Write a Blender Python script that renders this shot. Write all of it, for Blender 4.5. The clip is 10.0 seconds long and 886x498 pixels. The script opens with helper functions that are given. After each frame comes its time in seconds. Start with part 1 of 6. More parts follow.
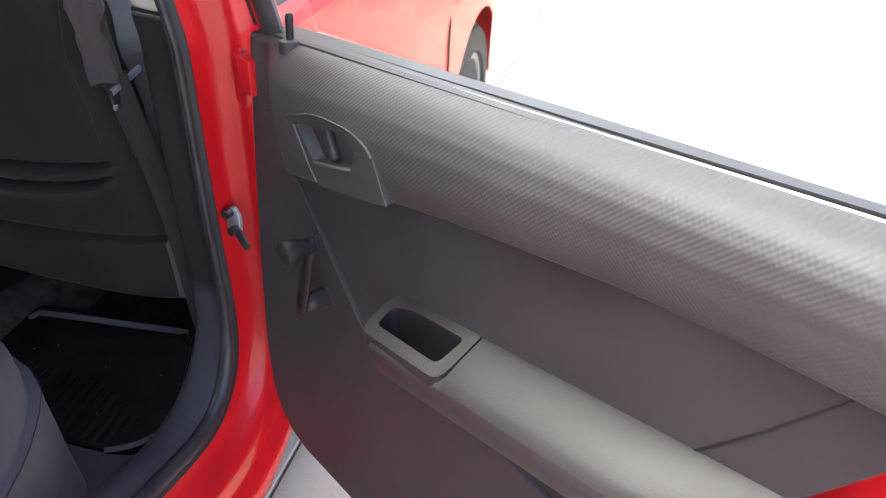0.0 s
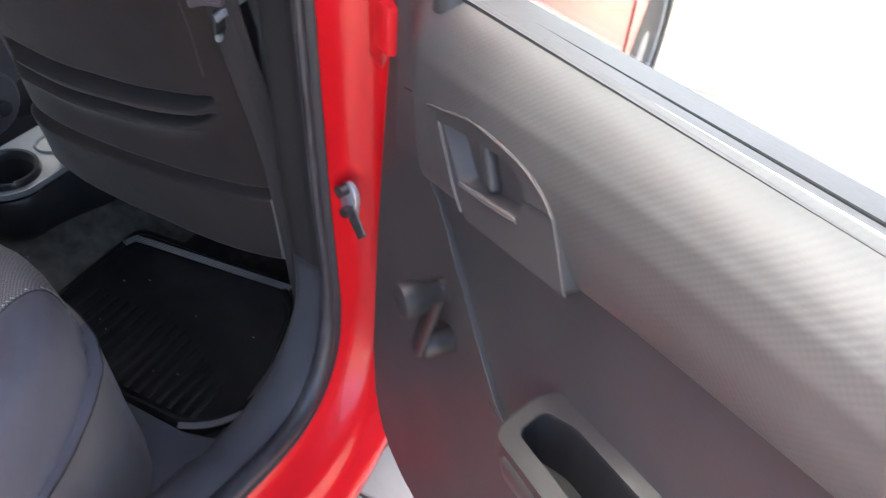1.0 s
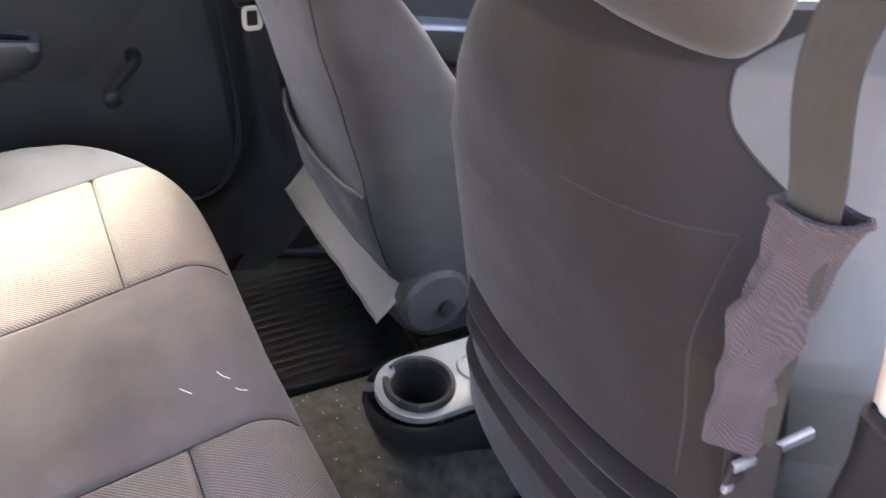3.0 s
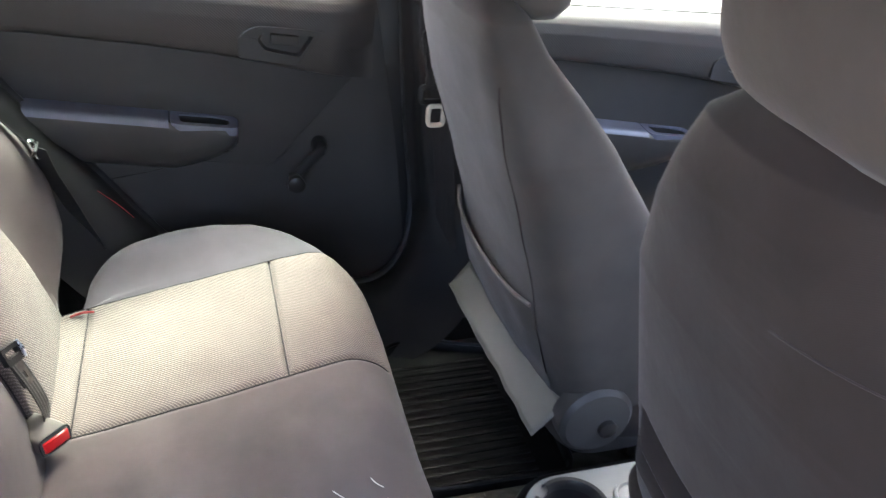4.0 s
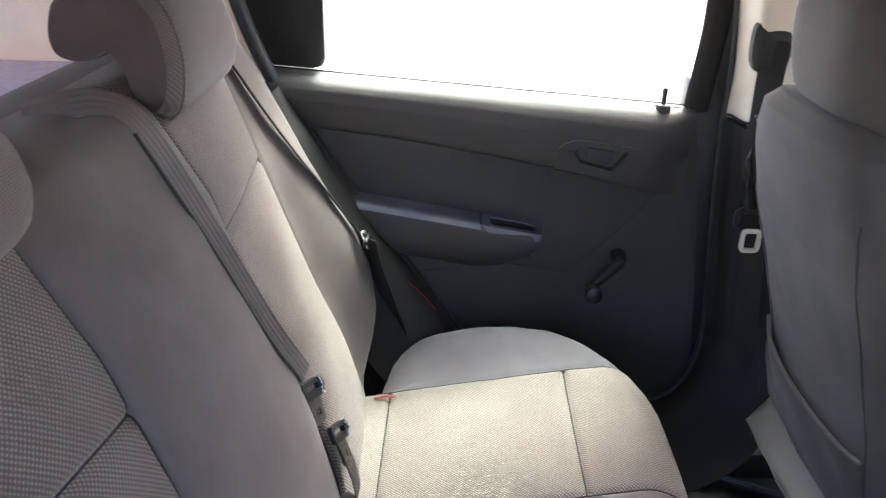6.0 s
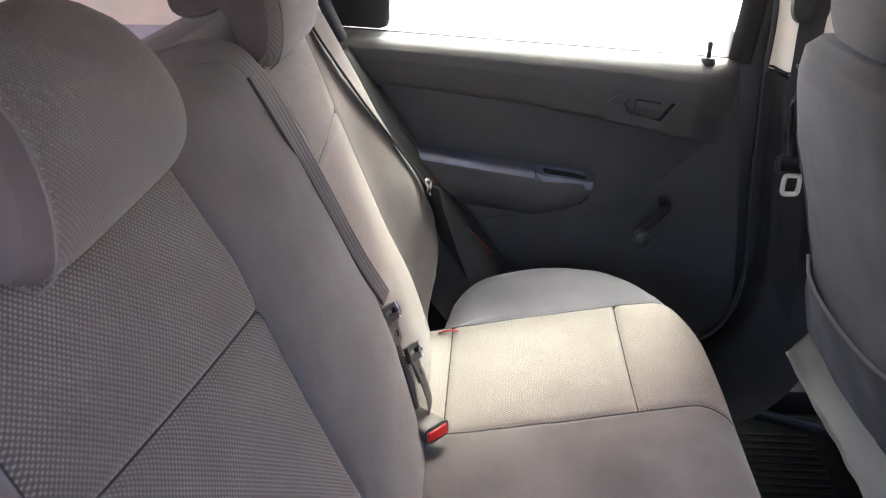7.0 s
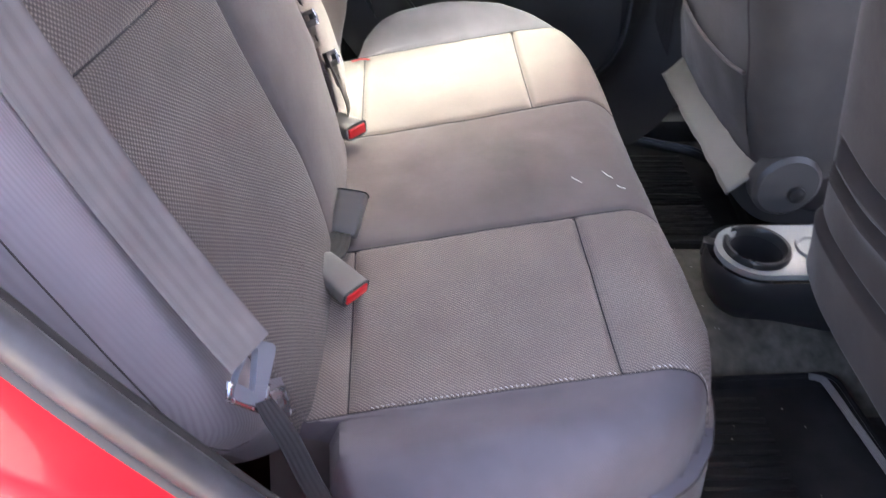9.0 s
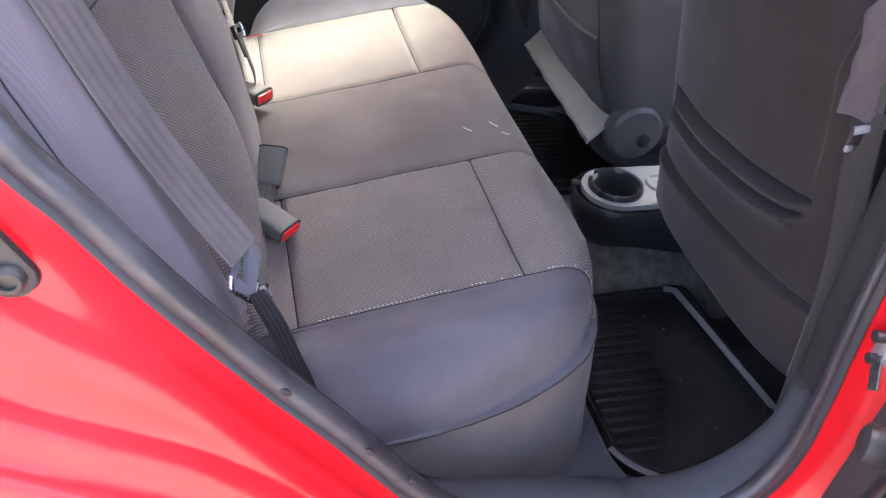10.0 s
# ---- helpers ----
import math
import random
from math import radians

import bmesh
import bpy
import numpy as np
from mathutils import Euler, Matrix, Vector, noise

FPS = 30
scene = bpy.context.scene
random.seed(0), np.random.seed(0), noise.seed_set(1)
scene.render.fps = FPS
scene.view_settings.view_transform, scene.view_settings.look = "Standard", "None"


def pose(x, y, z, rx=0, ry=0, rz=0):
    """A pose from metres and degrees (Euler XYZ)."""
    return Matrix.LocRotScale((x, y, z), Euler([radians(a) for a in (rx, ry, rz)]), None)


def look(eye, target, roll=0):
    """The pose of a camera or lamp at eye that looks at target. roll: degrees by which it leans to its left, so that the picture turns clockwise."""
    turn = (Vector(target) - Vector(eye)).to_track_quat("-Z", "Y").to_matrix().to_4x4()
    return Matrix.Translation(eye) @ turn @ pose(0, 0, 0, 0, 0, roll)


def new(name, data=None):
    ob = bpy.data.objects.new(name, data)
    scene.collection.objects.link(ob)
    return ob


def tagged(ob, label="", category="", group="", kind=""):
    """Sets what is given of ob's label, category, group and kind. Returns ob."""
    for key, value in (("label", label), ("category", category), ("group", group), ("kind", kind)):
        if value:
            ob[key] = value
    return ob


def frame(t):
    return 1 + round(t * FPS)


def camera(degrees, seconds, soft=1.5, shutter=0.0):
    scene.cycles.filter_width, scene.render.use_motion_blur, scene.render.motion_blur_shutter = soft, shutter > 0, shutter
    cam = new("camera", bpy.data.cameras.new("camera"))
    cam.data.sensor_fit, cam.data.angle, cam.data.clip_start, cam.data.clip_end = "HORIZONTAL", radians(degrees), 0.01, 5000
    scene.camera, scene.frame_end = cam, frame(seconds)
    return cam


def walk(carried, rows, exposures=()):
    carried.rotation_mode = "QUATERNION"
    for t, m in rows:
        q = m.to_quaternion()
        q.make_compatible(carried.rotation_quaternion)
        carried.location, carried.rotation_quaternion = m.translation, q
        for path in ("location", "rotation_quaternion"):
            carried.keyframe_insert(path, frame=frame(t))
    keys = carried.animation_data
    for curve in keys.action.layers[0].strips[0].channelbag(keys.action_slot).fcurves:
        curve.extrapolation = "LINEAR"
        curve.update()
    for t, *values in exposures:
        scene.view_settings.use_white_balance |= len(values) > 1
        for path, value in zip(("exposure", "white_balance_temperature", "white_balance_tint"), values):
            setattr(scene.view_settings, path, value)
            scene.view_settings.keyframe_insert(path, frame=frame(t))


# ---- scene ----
cam = camera(57.6, 10.0, soft=1.1, shutter=0.3)
PATH = [
    (0, (1.302, 0.084, 1.334), (0.923, 1.714, 0.237), 3.3),
    (0.5, (1.28, 0.243, 1.29), (0.777, 1.757, 0.082), 4.6),
    (1, (1.164, 0.372, 1.278), (0.566, 1.754, -0.038), 5.5),
    (1.5, (1.041, 0.454, 1.286), (0.252, 1.77, 0.003), 5.9),
    (2, (0.95, 0.537, 1.291), (-0.045, 1.709, 0.012), 7.0),
    (2.5, (0.861, 0.612, 1.285), (-0.36, 1.559, 0.015), 5.9),
    (3, (0.817, 0.626, 1.302), (-0.591, 1.452, 0.146), 5.3),
    (4.3, (0.741, 0.6, 1.32), (-0.949, 1.039, 0.344), 3.4),
    (4.5, (0.735, 0.59, 1.32), (-0.986, 0.975, 0.377), 3.1),
    (5, (0.72, 0.562, 1.327), (-1.05, 0.791, 0.426), 2.1),
    (5.5, (0.71, 0.526, 1.34), (-1.086, 0.61, 0.464), 1.6),
    (6, (0.722, 0.489, 1.339), (-1.095, 0.467, 0.503), 1.7),
    (6.2, (0.733, 0.479, 1.34), (-1.078, 0.402, 0.496), 1.4),
    (7.3, (0.891, 0.434, 1.339), (-0.876, 0.307, 0.412), -0.3),
    (7.5, (0.911, 0.423, 1.329), (-0.829, 0.291, 0.351), 0.2),
    (8, (0.968, 0.426, 1.3), (-0.72, 0.349, 0.231), 2.7),
    (8.5, (1.015, 0.441, 1.275), (-0.599, 0.462, 0.094), 3.1),
    (9, (1.077, 0.44, 1.249), (-0.48, 0.572, 0.0), 2.8),
    (9.5, (1.148, 0.408, 1.257), (-0.329, 0.743, -0.05), 6.2),
    (10, (1.251, 0.328, 1.285), (-0.246, 0.809, 0.048), 7.1),
]
walk(cam, [(t, look(eye, target, roll)) for t, eye, target, roll in PATH],
     exposures=[(0.0, 3.15, 6500, 9), (1.0, 3.8, 6500, 9), (1.5, 4.12, 6500, 11), (2.0, 4.45, 6550, 12), (3.0, 4.75, 6850, 14), (4.5, 4.2, 6500, 9), (6.2, 4.17, 6450, 10), (7.5, 4.35, 6750, 14), (9.0, 4.68, 6700, 17), (10.0, 4.45, 6550, 17)])

# ---- light ----
world = bpy.data.worlds.new("world")
scene.world = world
world.use_nodes = True
wn = world.node_tree
wn.nodes.clear()
sky = wn.nodes.new("ShaderNodeTexSky")
sky.sky_type = "NISHITA"
sky.sun_disc = False
sky.sun_elevation, sky.sun_rotation = radians(59.9), radians(290.7)
sky.dust_density, sky.air_density = 5.0, 0.8
sky_bg = wn.nodes.new("ShaderNodeBackground")
sky_bg.inputs["Strength"].default_value = 0.15
sky_out = wn.nodes.new("ShaderNodeOutputWorld")
wn.links.new(sky.outputs[0], sky_bg.inputs["Color"])
wn.links.new(sky_bg.outputs[0], sky_out.inputs["Surface"])
sun = new("sun", bpy.data.lights.new("sun", "SUN"))
sun.data.energy, sun.data.angle, sun.data.color = 0.60, radians(12), (0.78, 1.0, 0.90)
sun.matrix_world = look((-4.5, 1.7, 8.3), (0, 0, 0))

# ---- materials ----


class Nodes:
    """A small builder for one node material."""

    def __init__(self, name, rough=0.6, metal=0.0, spec=0.5):
        self.mat = bpy.data.materials.new(name)
        self.mat.use_nodes = True
        self.tree = self.mat.node_tree
        self.bsdf = self.tree.nodes["Principled BSDF"]
        self.bsdf.inputs["Roughness"].default_value = rough
        self.bsdf.inputs["Metallic"].default_value = metal
        self.bsdf.inputs["Specular IOR Level"].default_value = spec
        self.co = self.tree.nodes.new("ShaderNodeTexCoord").outputs["Object"]

    def put(self, value, socket):
        if isinstance(value, bpy.types.NodeSocket):
            self.tree.links.new(value, socket)
        elif isinstance(value, tuple) and len(value) == 3 and socket.type == "RGBA":
            socket.default_value = (*value, 1)
        else:
            socket.default_value = value

    def math(self, op, a, b=0.0):
        n = self.tree.nodes.new("ShaderNodeMath")
        n.operation = op
        self.put(a, n.inputs[0])
        self.put(b, n.inputs[1])
        return n.outputs[0]

    def axes(self, co=None):
        n = self.tree.nodes.new("ShaderNodeSeparateXYZ")
        self.put(co or self.co, n.inputs[0])
        return n.outputs

    def noise(self, scale, detail=3.0, rough=0.55, stretch=(1, 1, 1)):
        m = self.tree.nodes.new("ShaderNodeMapping")
        m.inputs["Scale"].default_value = stretch
        self.put(self.co, m.inputs["Vector"])
        n = self.tree.nodes.new("ShaderNodeTexNoise")
        n.inputs["Scale"].default_value, n.inputs["Detail"].default_value = scale, detail
        n.inputs["Roughness"].default_value = rough
        self.put(m.outputs[0], n.inputs["Vector"])
        return n.outputs["Fac"]

    def ramp(self, fac, lo, hi, a, b):
        """Mixes the colours a and b as fac goes from lo to hi."""
        r = self.tree.nodes.new("ShaderNodeMapRange")
        self.put(fac, r.inputs["Value"])
        r.inputs["From Min"].default_value, r.inputs["From Max"].default_value = lo, hi
        m = self.tree.nodes.new("ShaderNodeMix")
        m.data_type = "RGBA"
        self.put(r.outputs[0], m.inputs[0])
        self.put(a, m.inputs[6])
        self.put(b, m.inputs[7])
        return m.outputs[2]

    def colour(self, value):
        self.put(value, self.bsdf.inputs["Base Color"])
        return self

    def rough(self, fac, lo, hi):
        r = self.tree.nodes.new("ShaderNodeMapRange")
        self.put(fac, r.inputs["Value"])
        r.inputs["From Min"].default_value, r.inputs["From Max"].default_value = 0.3, 0.7
        r.inputs["To Min"].default_value, r.inputs["To Max"].default_value = lo, hi
        self.put(r.outputs[0], self.bsdf.inputs["Roughness"])
        return self

    def bump(self, height, distance, strength=1.0):
        b = self.tree.nodes.new("ShaderNodeBump")
        b.inputs["Distance"].default_value, b.inputs["Strength"].default_value = distance, strength
        self.put(height, b.inputs["Height"])
        old = self.bsdf.inputs["Normal"]
        if old.is_linked:
            self.put(old.links[0].from_socket, b.inputs["Normal"])
        self.tree.links.new(b.outputs[0], old)
        return self


def wave(n, value, period, phase=0.0):
    return n.math("SINE", n.math("ADD", n.math("MULTIPLY", value, 2 * math.pi / period), phase))


def woven(name, along, dark, light, pitch_x=0.0045, pitch_s=0.005):
    """Coarse seat cloth: rows of pale staggered dashes on a dark ground."""
    n = Nodes(name, 0.85, spec=0.15)
    ax = n.axes()
    x, s = ax[0], ax[along]
    if along == 2:
        # follows the leaning backrest over its top
        s = n.math("SUBTRACT", n.math("MULTIPLY", ax[2], 0.84), n.math("MULTIPLY", ax[1], 0.6))
    dots = n.math("MULTIPLY", wave(n, x, pitch_x), wave(n, s, pitch_s))
    worn = n.noise(9, 3)
    col = n.ramp(dots, -0.1, 0.75, dark, light)
    soil = n.ramp(worn, 0.35, 0.7, tuple(0.78 * c for c in light), tuple(1.08 * c for c in light))
    mix = n.ramp(dots, -0.1, 0.75, dark, soil)
    n.colour(mix)
    n.bump(dots, 0.0005, 0.7).bump(n.noise(900, 2), 0.0002, 0.5)
    n.bsdf.inputs["Sheen Weight"].default_value, n.bsdf.inputs["Sheen Roughness"].default_value = 0.10, 0.4
    return n.mat


def plain_cloth(name, base, pitch=0.0021):
    """Smooth seat cloth with fine ribs and a little soil."""
    n = Nodes(name, 0.85, spec=0.12)
    ax = n.axes()
    rib = n.math("MULTIPLY", wave(n, ax[0], pitch), wave(n, n.math("ADD", ax[1], ax[2]), pitch))
    soil = n.noise(6, 4)
    a, b = tuple(0.8 * c for c in base), tuple(1.2 * c for c in base)
    n.colour(n.ramp(soil, 0.3, 0.72, a, b))
    n.bump(rib, 0.0001, 0.4).bump(n.noise(25, 3), 0.0025, 0.35)
    n.bsdf.inputs["Sheen Weight"].default_value, n.bsdf.inputs["Sheen Roughness"].default_value = 0.10, 0.4
    return n.mat


def ribbed_cloth(name, base, pitch=0.0031):
    """Bolster cloth with fine ribs that run up the backrest."""
    n = Nodes(name, 0.8, spec=0.15)
    rib = wave(n, n.axes()[0], pitch)
    soil = n.noise(6, 4)
    tone = n.ramp(soil, 0.3, 0.72, tuple(0.84 * c for c in base), tuple(1.16 * c for c in base))
    n.colour(n.ramp(rib, -0.9, 0.6, tuple(0.88 * c for c in base), tone))
    n.bump(rib, 0.0001, 0.5).bump(n.noise(25, 3), 0.002, 0.3)
    n.bsdf.inputs["Sheen Weight"].default_value, n.bsdf.inputs["Sheen Roughness"].default_value = 0.10, 0.4
    return n.mat


def plastic(name, base, lo, hi, grain=420, depth=0.0003, spec=0.45):
    """Grained moulded plastic, scuffed and dusty in places."""
    n = Nodes(name, 0.5, spec=spec)
    fine, large = n.noise(grain, 2), n.noise(7, 4)
    n.colour(n.ramp(large, 0.3, 0.7, tuple(0.88 * c for c in base), tuple(1.15 * c for c in base)))
    n.rough(large, lo, hi)
    n.bump(fine, depth, 0.6)
    return n.mat


def hatch(name, base, ux, uy):
    """Door plastic with a pressed pattern of small staggered pips; (ux, uy) runs along the door."""
    n = Nodes(name, 0.5, spec=0.40)
    ax = n.axes()
    a = wave(n, n.math("ADD", n.math("MULTIPLY", ax[0], ux), n.math("MULTIPLY", ax[1], uy)), 0.0052)
    b = wave(n, n.math("ADD", ax[2], n.math("MULTIPLY", ax[0], -0.07)), 0.0050)
    pip = n.math("MULTIPLY", a, b)
    large = n.noise(6, 4)
    n.colour(n.ramp(large, 0.3, 0.7, tuple(0.88 * c for c in base), tuple(1.15 * c for c in base)))
    n.rough(large, 0.46, 0.56)
    n.bump(pip, 0.00015, 0.9).bump(n.noise(500, 2), 0.0002, 0.4)
    return n.mat


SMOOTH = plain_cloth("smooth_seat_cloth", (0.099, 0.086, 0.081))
# ribbed cloth, its pale lavender base holding daylight from the open door
RIBBED_LIT = ribbed_cloth("lit_ribbed_bolster_cloth", (0.155, 0.138, 0.148))
# separate bolster cloth; part of its cool tint is blue skylight
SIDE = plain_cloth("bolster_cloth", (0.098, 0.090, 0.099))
# the cabin shade behind the front seats is part of this dark base
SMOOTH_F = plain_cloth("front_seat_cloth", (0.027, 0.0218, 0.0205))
# paler side cloth, brightened further for light from the front windows
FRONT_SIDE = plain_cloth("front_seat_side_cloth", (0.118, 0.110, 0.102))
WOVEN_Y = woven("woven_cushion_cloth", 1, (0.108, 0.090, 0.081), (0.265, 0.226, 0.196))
# the cushion's cloth again, darkened in colour for the backrest's shade
WOVEN_Z_SHADED = woven("shaded_woven_backrest_cloth", 2, (0.080, 0.067, 0.061), (0.203, 0.173, 0.150), 0.0052, 0.0056)
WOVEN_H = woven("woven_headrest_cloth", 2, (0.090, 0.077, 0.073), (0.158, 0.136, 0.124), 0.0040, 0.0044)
CHEEK = plain_cloth("headrest_cheek_cloth", (0.078, 0.062, 0.060))
SEAM = plain_cloth("seam_piping", (0.03, 0.027, 0.028))
THREAD = plain_cloth("pale_thread", (0.5, 0.48, 0.46))
# front seat cloth lightened for the window light on driver's seat and headrests
SMOOTH_F_LIT = plain_cloth("lit_front_seat_cloth", (0.055, 0.0495, 0.046))
SEAM_F = plain_cloth("front_seat_seam", (0.038, 0.032, 0.031))
# darkened copy of the belt webbing, for straps that hang in shade
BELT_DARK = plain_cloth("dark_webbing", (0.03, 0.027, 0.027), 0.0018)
DOOR = plastic("door_plastic", (0.044, 0.042, 0.0408), 0.42, 0.54, spec=0.32)
DOOR_HATCH = hatch("pressed_door_plastic", (0.054, 0.052, 0.050), 0.8, -0.6)
DOOR_HATCH_L = hatch("pressed_door_plastic_fine", (0.044, 0.040, 0.038), 0.0, 1.0)
ARM = plastic("armrest_plastic", (0.034, 0.0318, 0.0305), 0.42, 0.54, spec=0.30)
BLACK = plastic("black_plastic", (0.016, 0.0155, 0.016), 0.35, 0.5, spec=0.35)
# near-white base paints the sky's reflection on the belt ledge
BELT_SKY = plastic("sky_white_belt_ledge", (0.80, 0.79, 0.76), 0.15, 0.25, depth=0.00005)
SEAL_LINE = plastic("matt_black_lip", (0.012, 0.012, 0.013), 0.7, 0.85, spec=0.1)
# glossy bead plastic; its paler base adds the glint on moulded edges
BEAD = plastic("edge_glint_plastic", (0.085, 0.078, 0.073), 0.2, 0.3, spec=0.6)
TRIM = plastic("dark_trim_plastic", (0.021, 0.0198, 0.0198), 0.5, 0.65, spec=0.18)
# pale blue base stands for window skylight on the closed doors' ledges
LEDGE_SKYLIT = plastic("skylit_ledge_plastic", (0.12, 0.128, 0.165), 0.15, 0.24, spec=0.6)
# sill and heel plastic with bluish skylight mixed into the base
SILL_SKYLIT = plastic("skylit_sill_plastic", (0.046, 0.047, 0.053), 0.5, 0.65, spec=0.25)
BUCKLE = plastic("buckle_plastic", (0.112, 0.103, 0.09), 0.5, 0.6, spec=0.25)
BEIGE = plastic("beige_pillar_plastic", (0.55, 0.5, 0.42), 0.45, 0.6)
RUBBER = plastic("rubber_seal", (0.024, 0.025, 0.029), 0.4, 0.6, 260, spec=0.3)
SILVER = plastic("silver_grey_plastic", (0.175, 0.182, 0.178), 0.3, 0.42)
VINYL = plastic("pale_vinyl", (0.115, 0.110, 0.095), 0.45, 0.6)
WEB = Nodes("belt_webbing", 0.55, spec=0.38)
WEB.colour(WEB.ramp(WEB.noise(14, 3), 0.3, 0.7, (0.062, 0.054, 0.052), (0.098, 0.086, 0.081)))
WEB.bump(WEB.noise(900, 2), 0.0002, 0.4)
WEB = WEB.mat
RING = plastic("dark_silver_plastic", (0.022, 0.022, 0.022), 0.25, 0.35)
WEB_F = plain_cloth("front_belt_webbing", (0.044, 0.041, 0.036), 0.0018)
SLEEVE = woven("belt_sleeve_cloth", 2, (0.062, 0.049, 0.052), (0.118, 0.094, 0.102), 0.0024, 0.0024)

_n = Nodes("black_rubber_mat", 0.28, spec=0.25)
_n.colour(_n.ramp(_n.noise(20, 4), 0.35, 0.75, (0.004, 0.004, 0.0045), (0.013, 0.0125, 0.0125)))
_n.rough(_n.noise(12, 4), 0.32, 0.6).bump(_n.noise(300, 2), 0.0003, 0.6)
MAT = _n.mat
_n = Nodes("grey_carpet", 0.95, spec=0.1)
_n.colour(_n.ramp(_n.noise(40, 5), 0.3, 0.75, (0.055, 0.052, 0.043), (0.125, 0.118, 0.098)))
_n.bump(_n.noise(700, 3), 0.002, 0.9)
CARPET = _n.mat
_n = Nodes("rubber_weathered", 0.45, spec=0.5)
_n.colour(_n.ramp(_n.noise(22, 5), 0.35, 0.75, (0.016, 0.0165, 0.019), (0.038, 0.040, 0.047)))
_n.rough(_n.noise(40, 5), 0.32, 0.6).bump(_n.noise(55, 4), 0.001, 0.4)
SEAL = _n.mat
# lilac light from the rear screen is mixed into the shelf's base
_n = Nodes("lit_shelf_cloth", 0.95, spec=0.1)
_n.colour(_n.ramp(_n.noise(60, 3), 0.3, 0.7, (0.46, 0.41, 0.49), (0.56, 0.50, 0.59)))
SHELF_LIT = _n.mat
_n = Nodes("dark_carpet", 0.95, spec=0.1)
_n.colour(_n.ramp(_n.noise(30, 4), 0.3, 0.75, (0.014, 0.014, 0.014), (0.04, 0.038, 0.036)))
_n.bump(_n.noise(700, 3), 0.002, 0.9)
CARPET_D = _n.mat

_n = Nodes("red_paint", 0.35, spec=0.25)
_n.colour(_n.ramp(_n.noise(3, 3), 0.3, 0.7, (0.50, 0.007, 0.012), (0.60, 0.010, 0.016)))
_n.bsdf.inputs["Coat Weight"].default_value = 0.3
_n.bsdf.inputs["Coat Roughness"].default_value = 0.03
_n.bump(_n.noise(260, 2), 0.00006, 0.5)
RED = _n.mat
_n = Nodes("red_button", 0.3)
_n.colour((0.72, 0.015, 0.02))
BUTTON = _n.mat
_n = Nodes("faded_red_cloth", 0.85, spec=0.2)
_n.colour(_n.ramp(_n.noise(80, 3), 0.3, 0.7, (0.34, 0.05, 0.05), (0.46, 0.10, 0.10)))
TAG = _n.mat
_n = Nodes("bright_steel", 0.22, 1.0)
_n.colour((0.62, 0.62, 0.63)).rough(_n.noise(60, 3), 0.18, 0.35)
STEEL = _n.mat
_n = Nodes("zinc_plate", 0.4, 0.6)
_n.colour(_n.ramp(_n.noise(70, 3), 0.3, 0.7, (0.30, 0.31, 0.33), (0.45, 0.46, 0.48)))
ZINC = _n.mat
TONGUE = plastic("tongue_plastic", (0.105, 0.11, 0.125), 0.3, 0.42)
_n = Nodes("dark_steel", 0.4, 0.8)
_n.colour(_n.ramp(_n.noise(60, 3), 0.3, 0.7, (0.06, 0.055, 0.05), (0.16, 0.15, 0.14)))
DARK_STEEL = _n.mat
_n = Nodes("window_glass", 0.02)
_n.colour((0.95, 0.97, 0.96))
_n.bsdf.inputs["Transmission Weight"].default_value = 1.0
_n.bsdf.inputs["IOR"].default_value = 1.45
GLASS = _n.mat
_n = Nodes("mirror_glass", 0.03, 1.0)
_n.colour((0.85, 0.86, 0.87))
MIRROR = _n.mat
_n = Nodes("roof_lining", 0.95, spec=0.1)
_n.colour(_n.ramp(_n.noise(60, 3), 0.3, 0.7, (0.28, 0.26, 0.23), (0.34, 0.32, 0.28)))
_n.bump(_n.noise(800, 2), 0.0008, 0.6)
LINING = _n.mat
_n = Nodes("pale_concrete", 0.85, spec=0.3)
_n.colour(_n.ramp(_n.noise(5, 6), 0.3, 0.72, (0.36, 0.29, 0.21), (0.48, 0.40, 0.31)))
_n.bump(_n.noise(90, 4), 0.002, 0.5)
SLAB = _n.mat
_n = Nodes("joint_sand", 0.95, spec=0.1)
_n.colour(_n.ramp(_n.noise(8, 5), 0.3, 0.7, (0.30, 0.28, 0.25), (0.46, 0.43, 0.39)))
GROUND = _n.mat
_n = Nodes("tyre_rubber", 0.75, spec=0.3)
_n.colour(_n.ramp(_n.noise(30, 3), 0.3, 0.7, (0.018, 0.018, 0.018), (0.035, 0.034, 0.033)))
TYRE = _n.mat

# ---- geometry helpers ----
X0 = 0.024  # the car's middle line; y runs forward, z up, ground at 0


def thing(name, at, label, category, group="", kind=""):
    ob = new(name)
    ob.empty_display_size = 0.05
    ob.location = at
    return tagged(ob, label, category, group, kind)


